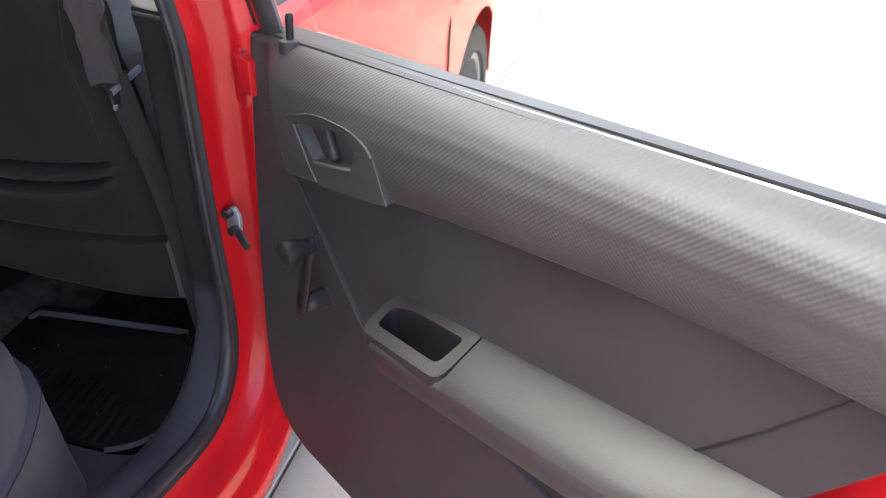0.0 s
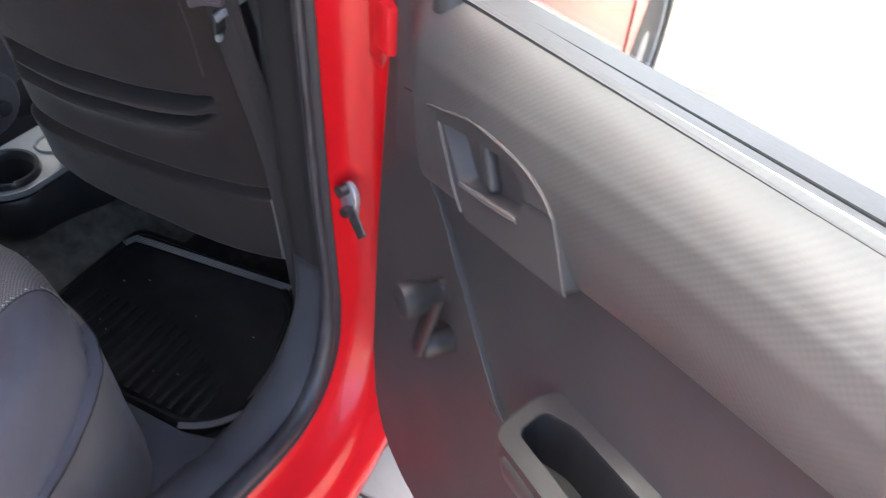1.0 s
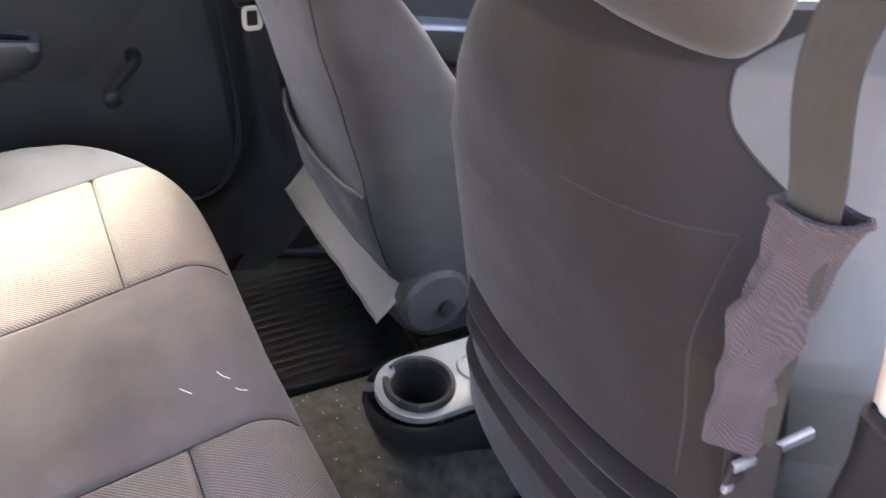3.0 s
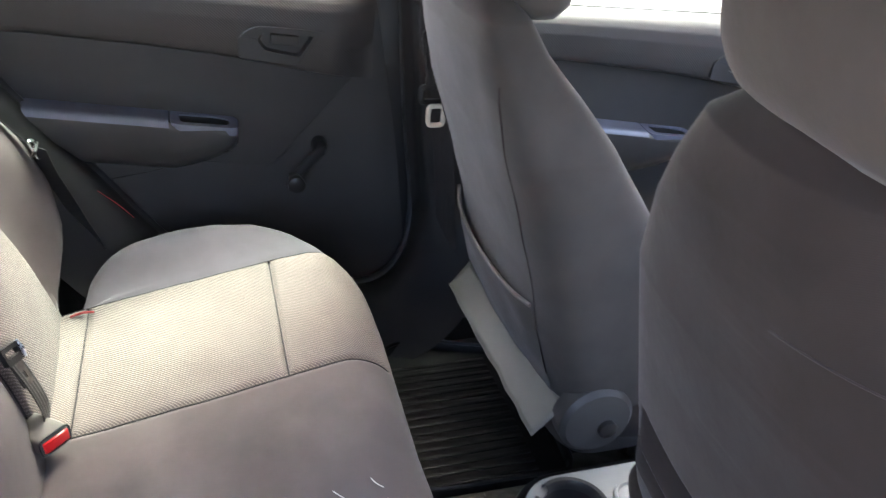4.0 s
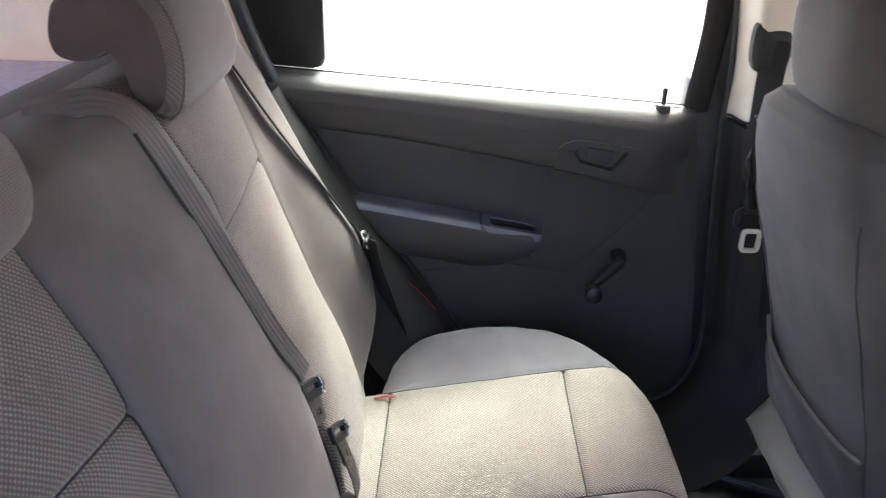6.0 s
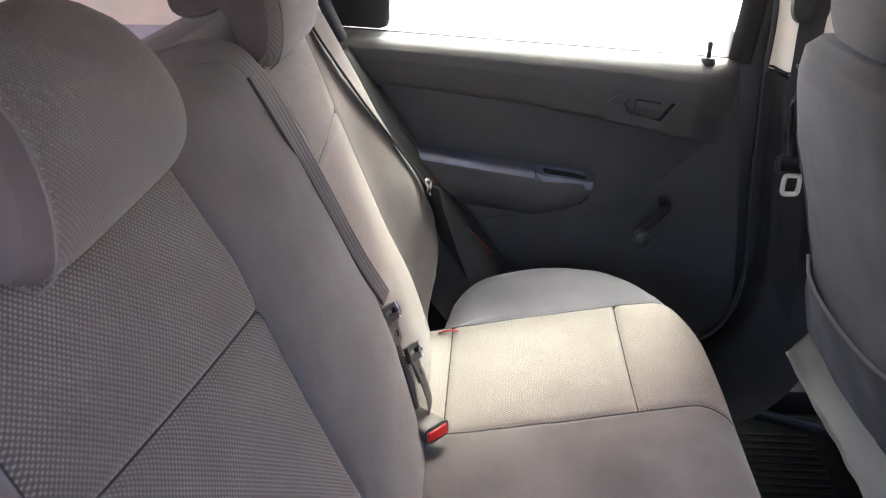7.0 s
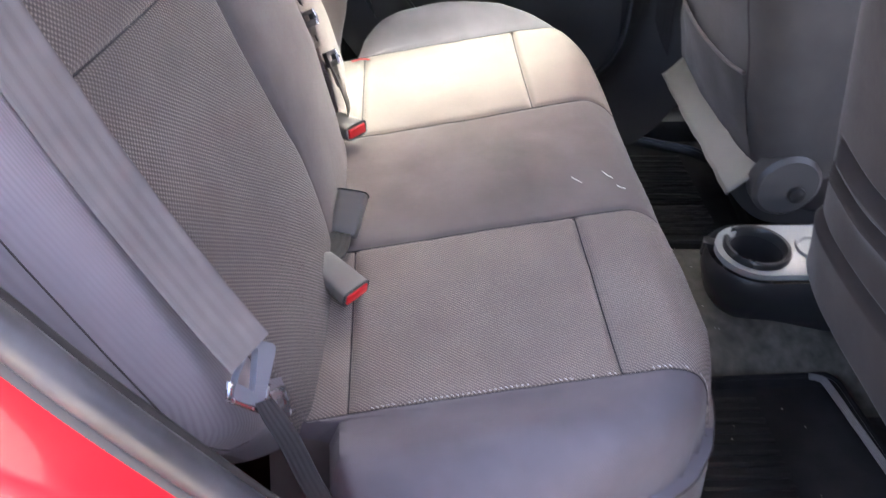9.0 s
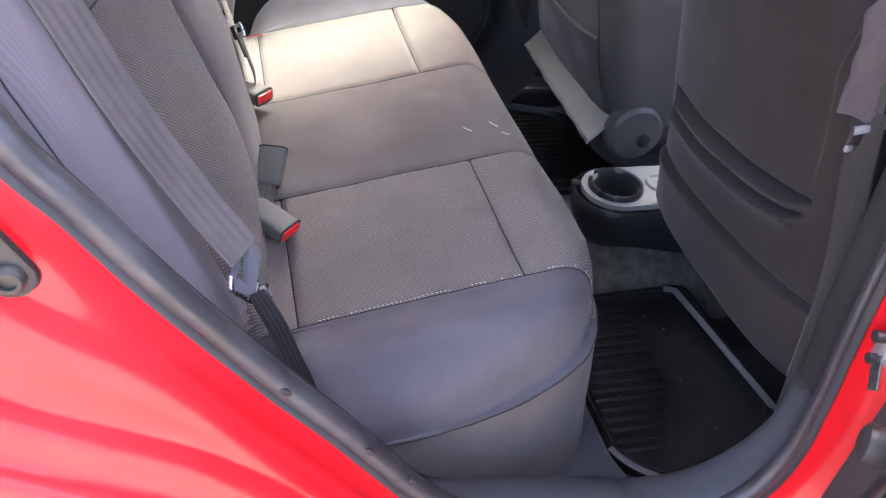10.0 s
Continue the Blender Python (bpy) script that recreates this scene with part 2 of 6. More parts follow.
def part(name, geo, mat, parent=None, label="", smooth=40.0):
    """One mesh object from (verts, faces) or a bmesh, given in world metres."""
    me = bpy.data.meshes.new(name)
    if isinstance(geo, bmesh.types.BMesh):
        bm = geo
    else:
        me.from_pydata([tuple(map(float, v)) for v in geo[0]], [], [tuple(map(int, f)) for f in geo[1]])
        bm = bmesh.new()
        bm.from_mesh(me)
        bmesh.ops.remove_doubles(bm, verts=bm.verts, dist=1e-5)
        bmesh.ops.recalc_face_normals(bm, faces=bm.faces)
    bm.to_mesh(me)
    bm.free()
    if smooth:
        me.polygons.foreach_set("use_smooth", [True] * len(me.polygons))
        me.set_sharp_from_angle(angle=radians(smooth))
    me.materials.append(mat)
    ob = new(name, me)
    if parent is not None:
        ob.parent = parent
        if parent.type == "EMPTY":
            ob.matrix_parent_inverse = Matrix.Translation(-parent.location)
    if label:
        ob["label"] = label
    return ob


def merge(*geos):
    vs, fs = [], []
    for v, f in geos:
        k = len(vs)
        vs += [tuple(p) for p in v]
        fs += [tuple(i + k for i in q) for q in f]
    return vs, fs


def xf(geo, m):
    return [tuple(m @ Vector(v)) for v in geo[0]], geo[1]


def grid(rows, loop=False):
    """Quads over a list of equally long rows of points; loop closes each row."""
    n = len(rows[0])
    vs = [p for r in rows for p in r]
    fs = []
    for i in range(len(rows) - 1):
        for j in range(n if loop else n - 1):
            k = (j + 1) % n
            fs.append((i * n + j, i * n + k, (i + 1) * n + k, (i + 1) * n + j))
    return vs, fs


def loft(rings):
    vs, fs = grid(rings, True)
    n = len(rings[0])
    fs.append(tuple(range(n)))
    fs.append(tuple(range(len(vs) - n, len(vs))))
    return vs, fs


def box(c, s, bevel=0.0, segments=2, rot=None):
    bm = bmesh.new()
    bmesh.ops.create_cube(bm, size=1.0)
    bmesh.ops.scale(bm, vec=s, verts=bm.verts)
    if bevel:
        bmesh.ops.bevel(bm, geom=bm.edges[:], offset=bevel, segments=segments, affect="EDGES", profile=0.5)
    m = Matrix.Translation(c) @ (rot.to_4x4() if rot else Matrix())
    vs = [tuple(m @ v.co) for v in bm.verts]
    bm.verts.index_update()
    fs = [tuple(v.index for v in f.verts) for f in bm.faces]
    bm.free()
    return vs, fs


def spline(points, n):
    """n points on a smooth curve through the given ones."""
    p = [Vector(q) for q in points]
    p = [2 * p[0] - p[1]] + p + [2 * p[-1] - p[-2]]
    out, m = [], len(p) - 3
    for i in range(n):
        t = i / (n - 1) * m
        k = min(int(t), m - 1)
        t -= k
        a, b, c, d = p[k:k + 4]
        out.append(0.5 * (2 * b + (c - a) * t + (2 * a - 5 * b + 4 * c - d) * t * t + (3 * b - a - 3 * c + d) * t ** 3))
    return out


def tube(path, r, n=8):
    rings = []
    for i, p in enumerate(path):
        t = (Vector(path[min(i + 1, len(path) - 1)]) - Vector(path[max(i - 1, 0)])).normalized()
        a = t.orthogonal() if not rings else (prev - prev.dot(t) * t)
        a.normalize()
        prev, b = a, t.cross(a)
        rr = float(r(i / (len(path) - 1)) if callable(r) else r)
        rings.append([Vector(p) + rr * (math.cos(w) * a + math.sin(w) * b) for w in [2 * math.pi * k / n for k in range(n)]])
    return loft(rings)


def sweep(path, across, profile, up=None):
    """Sweeps a closed profile of (side, rise); across(i) gives the side direction at each point, up the rise."""
    rings = []
    for i, p in enumerate(path):
        a = Vector(across(i)).normalized()
        u = Vector(up(i)).normalized()
        rings.append([Vector(p) + s * a + h * u for s, h in profile])
    return loft(rings)


WEAVE = [(-1, 0), (-0.97, 0.5)] + [(-0.9 + 1.8 * k / 16, 0.75 if k % 4 < 2 else 0.4) for k in range(17)] + [(0.97, 0.5), (1, 0), (0.97, -0.5), (-0.97, -0.5)]


def ribbon(points, widths, normals, n=30, thick=0.0014):
    """Webbing along points; normals say which way its face looks."""
    path = spline(points, n)
    nn = spline(normals, n)
    rings = []
    for i, p in enumerate(path):
        t = (path[min(i + 1, n - 1)] - path[max(i - 1, 0)]).normalized()
        f = (nn[i] - nn[i].dot(t) * t).normalized()
        a = t.cross(f)
        w = float(np.interp(i / (n - 1), np.linspace(0, 1, len(widths)), widths)) / 2
        rings.append([p + s * w * a + h * thick * f for s, h in WEAVE])
    return loft(rings)


def slab(outline, w0, w1, bevel, m=None):
    """A plate: an outline in (u, v), from depth w0 to w1, rounded at w1."""
    bm = bmesh.new()
    lo = [bm.verts.new((u, v, w0)) for u, v in outline]
    hi = [bm.verts.new((u, v, w1)) for u, v in outline]
    k = len(outline)
    for i in range(k):
        bm.faces.new((lo[i], lo[(i + 1) % k], hi[(i + 1) % k], hi[i]))
    bm.faces.new(lo)
    top = bm.faces.new(hi)
    if bevel:
        bmesh.ops.bevel(bm, geom=list(top.edges), offset=bevel, segments=3, affect="EDGES", profile=0.5, clamp_overlap=True)
    bm.verts.index_update()
    geo = [tuple(v.co) for v in bm.verts], [tuple(v.index for v in f.verts) for f in bm.faces]
    bm.free()
    return xf(geo, m) if m else geo


def rounded(pts, r, n=5):
    """The outline pts with its corners rounded off by r."""
    out = []
    for i, p in enumerate(pts):
        p, a, b = Vector(p), Vector(pts[i - 1]), Vector(pts[(i + 1) % len(pts)])
        ra = min(r, (a - p).length * 0.45, (b - p).length * 0.45)
        s, e = p + (a - p).normalized() * ra, p + (b - p).normalized() * ra
        for k in range(n):
            t = k / (n - 1)
            out.append(tuple((1 - t) ** 2 * s + 2 * t * (1 - t) * p + t * t * e))
    return out


def frame_ring(outer, inner, w0, w1, m):
    """A flat frame between two outlines of the same number of points."""
    k = len(outer)
    vs = [(u, v, w1) for u, v in outer] + [(u, v, w1) for u, v in inner] + [(u, v, w0) for u, v in outer] + [(u, v, w0) for u, v in inner]
    fs = []
    for i in range(k):
        j = (i + 1) % k
        fs += [(i, j, k + j, k + i), (2 * k + i, 2 * k + j, j, i), (k + i, k + j, 3 * k + j, 3 * k + i), (3 * k + i, 3 * k + j, 2 * k + j, 2 * k + i)]
    return xf((vs, fs), m)


def superring(c, ax, ay, a, b, p=3.0, n=36):
    out = []
    for k in range(n):
        t = 2 * math.pi * k / n
        x, y = math.cos(t), math.sin(t)
        a, b = float(a), float(b)
        out.append(Vector(c) + Vector(ax) * a * math.copysign(abs(x) ** (2 / p), x) + Vector(ay) * b * math.copysign(abs(y) ** (2 / p), y))
    return out


def within(p, outline):
    """Whether (u, v) lies inside an outline."""
    odd = False
    for (x0, y0), (x1, y1) in zip(outline, outline[1:] + outline[:1]):
        if (y0 > p[1]) != (y1 > p[1]) and p[0] < x0 + (p[1] - y0) / (y1 - y0) * (x1 - x0):
            odd = not odd
    return odd


def pick(vs, fs, want):
    """The faces that want(centre) keeps, with their points alone."""
    arr = np.array([tuple(v) for v in vs])
    keep = [f for f in fs if want(arr[list(f)].mean(0))]
    used = sorted({i for f in keep for i in f})
    at = {i: k for k, i in enumerate(used)}
    return [tuple(arr[i]) for i in used], [tuple(at[i] for i in f) for f in keep]


# ---- rear bench seat ----
FRONT_A = [0, 0.25, 0.37, 0.43, 0.485, 0.53, 0.562, 0.595, 0.617, 0.629, 0.635]
FRONT_Y = [0.838, 0.845, 0.843, 0.834, 0.813, 0.780, 0.732, 0.664, 0.592, 0.53, 0.44]


def bench_lines(*groups):
    return sorted({round(v, 5) for g in groups for v in g})


def cross_seam(x):
    return 0.698 if x > X0 else 0.684


BACK_A, BACK_Y = [0.456, 0.464, 0.53, 0.565, 0.598, 0.62, 0.635], [0.30, 0.370, 0.375, 0.385, 0.404, 0.42, 0.432]


def cushion_point(x, y):
    """A point on top of the bench cushion."""
    a = abs(x - X0)
    top = 0.531 + 0.2 * (min(y, 0.77) - 0.388)
    top += 0.008 * math.exp(-((a / 0.12) ** 2)) - 0.004
    # seams
    for d, k in ((a - 0.157, 0.004), (a - 0.456, 0.002)):
        top -= k * math.exp(-((d / 0.005) ** 2))
    if 0.157 < a < 0.456:
        u = (a - 0.157) / 0.299
        cross = cross_seam(x)
        for y0, y1 in ((0.30, 0.392), (0.392, cross), (cross, 0.85)):
            if y0 <= y < y1:
                v = (y - y0) / (y1 - y0)
                top += 0.007 * (max(0, math.sin(math.pi * u)) * max(0, math.sin(math.pi * v))) ** 0.5
        for d in (y - 0.392, y - cross):
            top -= 0.005 * math.exp(-((d / 0.005) ** 2))
    dome = min(1.0, max(0.0, (0.86 - y) / 0.2)) if x > X0 else max(0.0, 1 - ((y - 0.56) / 0.30) ** 2)
    top += (0.036 if x > X0 else 0.054) * math.exp(-(((a - 0.555) / 0.07) ** 2)) * dome
    front = np.interp(a, FRONT_A, FRONT_Y)
    side = np.interp(-y, [-v for v in FRONT_Y], FRONT_A) if y > 0.44 else 0.635
    e1, e2 = max(0.0, 1 - (front - y) / 0.085), max(0.0, 1 - (side - a) / 0.10)
    e3 = max(0.0, 1 - (y - float(np.interp(a, BACK_A, BACK_Y))) / (0.016 if x > X0 else 0.085)) if a > 0.457 else 0.0
    e = min(1.0, (e1 ** 2.4 + e2 ** 2.4 + e3 ** 2.4) ** (1 / 2.4))
    z = 0.495 + (top - 0.495) * math.sqrt(max(0.0, 1 - e ** 2.1))
    z += 0.0022 * noise.noise(Vector((x * 9, y * 9, 1.7))) + 0.0012 * noise.noise(Vector((x * 31, y * 31, 5)))
    push = 0.004 * e * e * (1 - e) * 6.75
    if push > 0 and e1 + e2 > 1e-6:
        x += math.copysign(push * e2 / (e1 + e2), x - X0)
        y += push * e1 / (e1 + e2)
    return x, y, z


def seat_cushion():
    bench = thing("rear_bench_seat", (X0, 0.6, 0.25), "grey cloth rear bench seat with woven inserts on the cabin floor", "car seat")
    seam = lambda c: [c - 0.012, c - 0.006, c - 0.003, c, c + 0.003, c + 0.006, c + 0.012]
    aa = bench_lines(np.linspace(0, 0.42, 24), np.linspace(0.44, 0.60, 16), np.linspace(0.605, 0.635, 8), seam(0.157), seam(0.456))
    xs = sorted({-a for a in aa} | set(aa))
    vals = bench_lines(np.linspace(0.30, 0.74, 30), np.linspace(0.75, 0.82, 10), seam(0.392), seam(0.698), seam(0.684))
    rows = []
    for a in xs:
        f = float(np.interp(abs(a), FRONT_A, FRONT_Y))
        back = float(np.interp(abs(a), BACK_A, BACK_Y))
        ys = [back + (min(v, 0.82) - 0.30) / 0.52 * (f - back) if f < 0.82 else max(v, back) for v in vals]
        if f >= 0.82:
            ys += [0.82 + (f - 0.82) * k / 8 for k in range(1, 9)]
        else:
            ys += [f] * 8
        rows.append([cushion_point(X0 + a, y) for y in ys])
    vs, fs = grid(rows)
    insert = lambda c: 0.157 < abs(c[0] - X0) < 0.456
    part("centre_panel", pick(vs, fs, lambda c: abs(c[0] - X0) <= 0.157), SMOOTH, bench, "smooth dark grey cloth", 60)
    for side in (-1, 1):
        part("side_bolster", pick(vs, fs, lambda c: side * (c[0] - X0) > 0.157 and not insert(c)), SIDE, bench, "smooth dark grey cloth", 60)
    for side in (-1, 1):
        for y0, y1 in ((0, 0.392), (0.392, cross_seam(side + X0)), (cross_seam(side + X0), 1)):
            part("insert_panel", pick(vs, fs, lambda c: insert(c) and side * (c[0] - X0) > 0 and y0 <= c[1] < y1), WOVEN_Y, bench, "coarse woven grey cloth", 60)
    # sunk seams and pale stitching
    def on(x, y, lift=0.0):
        q = Vector(cushion_point(x, y))
        return q + Vector((0, 0, lift))
    for side in (-1, 1):
        for y in (0.392, cross_seam(side + X0)):
            part("seam", tube([on(X0 + side * a, y, 0.0006) for a in aa if 0.157 <= a <= 0.457], 0.0014, 5), SEAM, bench)
        for a in (0.157, 0.456):
            part("seam", tube([on(X0 + side * a, y, 0.0004) for y in vals if 0.33 < y < (1 if a < 0.2 else 0.81)], 0.0014 if a < 0.2 else 0.0008, 5), SEAM, bench)
        if side < 0:
            continue
        bits = []
        for y in np.arange(0.40, 0.806, 0.006):
            if noise.noise(Vector((y * 90, side, 0.5))) > 0.15:
                continue
            p, q = on(X0 + side * 0.4525, y, 0.0008), on(X0 + side * 0.4535, y + 0.0028, 0.0008)
            bits.append(tube([p, q], 0.0005, 4))
        tagged(part("stitching", merge(*bits), THREAD, bench, "row of pale stitches"), kind="stuff")
    # the skirt below the lower seam
    rim = [r[-1] for r in rows]
    outer = [r[0] for r, a in zip(rows, xs) if a > 0.45]
    inner = [r[0] for r, a in zip(rows, xs) if a < -0.45]
    loop = [(x, y, 0.495) for x, y, _ in inner[::-1]] + rim + [(x, y, 0.495) for x, y, _ in outer[::-1]]
    cx, cy = X0, 0.5
    rings = []
    for z, inset in ((0.4955, 0.0), (0.486, -0.001), (0.46, -0.004), (0.42, -0.008), (0.36, -0.014), (0.30, -0.022), (0.24, -0.03)):
        ring = []
        for x, y, _ in loop:
            dx, dy = (x - cx) / 0.64, (y - cy) / 0.35
            l = max(1e-6, (abs(dx) ** 4 + abs(dy) ** 4) ** 0.25)
            wob = 0.003 * noise.noise(Vector((x * 8, y * 8, z * 10))) if z < 0.48 else 0.0
            ring.append((x - inset * dx / l + wob, y - inset * dy / l * 0.7, z))
        rings.append(ring)
    part("cushion_skirt", grid(rings), SMOOTH, bench, "smooth dark grey cloth side", 60)
    lower = [Vector(p) + Vector((0.0015 * (1 if p[0] > X0 else -1), 0.001, 0.0)) for p in rim]
    part("lower_seam", tube(lower, 0.0009, 6), SEAM, bench)
    return bench


BASE_Y, BASE_Z, LEAN_S, LEAN_C = 0.348, 0.50, math.sin(radians(19.5)), math.cos(radians(19.5))


def back_at(x, s, h):
    return x, BASE_Y - LEAN_S * s + LEAN_C * h, BASE_Z + LEAN_C * s + LEAN_S * h


SIDE_LEFT = [0.50, 0.555, 0.59, 0.61, 0.617, 0.624, 0.63, 0.625, 0.612, 0.595, 0.57]
SIDE_S = [0, 0.05, 0.09, 0.13, 0.16, 0.20, 0.26, 0.5, 0.61, 0.65, 0.68]
SIDE_A = [0.475, 0.50, 0.533, 0.577, 0.608, 0.632, 0.643, 0.640, 0.625, 0.605, 0.578]


# how far the side wings stand forward, from the cushion up
WING_S = [0, 0.05, 0.12, 0.20, 0.27, 0.33, 0.43, 0.53, 0.64, 0.68]
WING_H = [0.02, 0.034, 0.052, 0.067, 0.064, 0.051, 0.033, 0.022, 0.010, 0.0]


def seam_drift(x):
    """How far the cross seam lies off its usual height: it climbs outwards on one side."""
    a = abs(x - X0)
    if x < X0:
        return 0.0
    if a < 0.157:
        return -0.023 * (a / 0.157) ** 2
    return -0.023 + 0.085 * (a - 0.157) if a < 0.47 else 0.0036 * max(0.0, 1 - (a - 0.47) / 0.1)


def backrest_point(x, s):
    a = abs(x - X0)
    h = 0.0
    h += 0.040 * max(0.0, 1 - (a / 0.47) ** 2) * min(1.0, (0.72 - s) / 0.2) * min(1.0, 0.35 + 3.2 * max(0.0, s))
    if a < 0.157:
        h += 0.016 * math.sqrt(max(0.0, 1 - (a / 0.157) ** 3)) * min(1, (0.70 - s) / 0.1)
    elif a < 0.47:
        u = (a - 0.157) / 0.313
        for s0, s1 in ((-0.1, 0.47), (0.47, 0.78)):
            if s0 <= s < s1:
                v = (s - s0) / (s1 - s0)
                h += 0.008 * (max(0.0, math.sin(math.pi * u)) * max(0.0, math.sin(math.pi * v))) ** 0.5
        h += 0.010 * math.exp(-(((s - 0.12) / 0.12) ** 2))
        h -= 0.005 * math.exp(-(((s - 0.47) / 0.005) ** 2))
    else:
        k = min(1.0, (a - 0.47) / 0.11)
        h += (0.5 if x > X0 else 1.0) * float(np.interp(s, WING_S, WING_H)) * k * k * (3 - 2 * k) + 0.004 * math.sin(math.pi * min(1.0, (a - 0.47) / 0.16))
    for d in (a - 0.157, a - 0.47):
        h -= 0.0045 * math.exp(-((d / 0.004) ** 2))
    side = float(np.interp(s, SIDE_S, SIDE_A if x > X0 else SIDE_LEFT))
    e1, e2 = max(0.0, 1 - (side - a) / 0.05), max(0.0, 1 - (0.68 - s) / 0.055)
    e = min(1.0, (e1 ** 2.2 + e2 ** 2.2) ** (1 / 2.2))
    h = -0.075 + (h + 0.075) * math.sqrt(max(0.0, 1 - e ** 2.2))
    h += 0.0018 * noise.noise(Vector((x * 10, s * 10, 3.1)))
    return back_at(x, s + seam_drift(x) * max(0.0, min(s / 0.47, (0.68 - s) / 0.21)), h)


def seat_backrest(bench):
    seam = lambda c: [c - 0.012, c - 0.006, c - 0.003, c, c + 0.003, c + 0.006, c + 0.012]
    cc = bench_lines(np.linspace(0, 0.44, 26), seam(0.157), seam(0.47), np.linspace(0.49, 0.56, 8))
    tail = [0.15, 0.35, 0.55, 0.72, 0.85, 0.94, 1.0]
    ss = bench_lines(np.linspace(0, 0.61, 36), np.linspace(0.62, 0.68, 12), seam(0.47))
    rows = []
    for s in ss:
        halves = []
        for edges in (SIDE_LEFT, SIDE_A):
            side = float(np.interp(s, SIDE_S, edges))
            last = min(0.56, side - 0.03)
            half = [min(c, last * c / 0.56) if c > 0.49 else min(c, last) for c in cc]
            halves.append(half + [last + (side - last) * t for t in tail])
        xs = [-a for a in halves[0][:0:-1]] + halves[1]
        rows.append([backrest_point(X0 + a, s) for a in xs])
    vs, fs = grid(rows)
    seam_z = back_at(0, 0.47, 0)[2]
    woven_part = lambda c: 0.157 < abs(c[0] - X0) < 0.47
    part("centre_back", pick(vs, fs, lambda c: abs(c[0] - X0) <= 0.157), SMOOTH, bench, "smooth dark grey cloth", 60)
    for side in (-1, 1):
        # door-side bolster gets the daylit tone, the far one the plain cloth
        part("back_bolster", pick(vs, fs, lambda c: side * (c[0] - X0) >= 0.47), RIBBED_LIT if side > 0 else SMOOTH, bench, "smooth dark grey cloth", 60)
    for side in (-1, 1):
        for up in (False, True):
            part("back_panel", pick(vs, fs, lambda c: woven_part(c) and side * (c[0] - X0) > 0 and (c[2] > seam_z) == up), WOVEN_Z_SHADED, bench, "coarse woven grey cloth", 60)
    def on(x, s, lift=0.0):
        return Vector(backrest_point(x, s)) + Vector((0, LEAN_C, LEAN_S)) * lift
    for side in (-1, 1):
        part("seam", tube([on(X0 + side * a, 0.47, 0.0006) for a in cc if 0.157 <= a <= 0.471], 0.0014, 5), SEAM, bench)
        for a in (0.157, 0.47):
            part("seam", tube([on(X0 + side * a, s, 0.0006) for s in ss if 0.015 < s < 0.655], 0.0013, 5), SEAM, bench)
    part("seam", tube([on(X0 + float(np.interp(s, SIDE_S, SIDE_A)) - 0.013, s, 0.0003) for s in ss if 0.12 < s < 0.60], 0.0008, 5), SEAM_F, bench)
    # returns to the back along both sides and the top
    for k in (0, -1):
        edge = [r[k] for r in rows]
        part("backrest_side", grid([edge, [(x - (0.004 if k else -0.004), y - 0.045, z - 0.016) for x, y, z in edge], [(x - (0.03 if k else -0.03), y - 0.08, z - 0.028) for x, y, z in edge]]), SMOOTH, bench)
    top = rows[-1]
    part("backrest_top", grid([top, [(x, y - 0.03, z + 0.002) for x, y, z in top], [(x, y - 0.09, z - 0.02) for x, y, z in top]]), SMOOTH, bench)


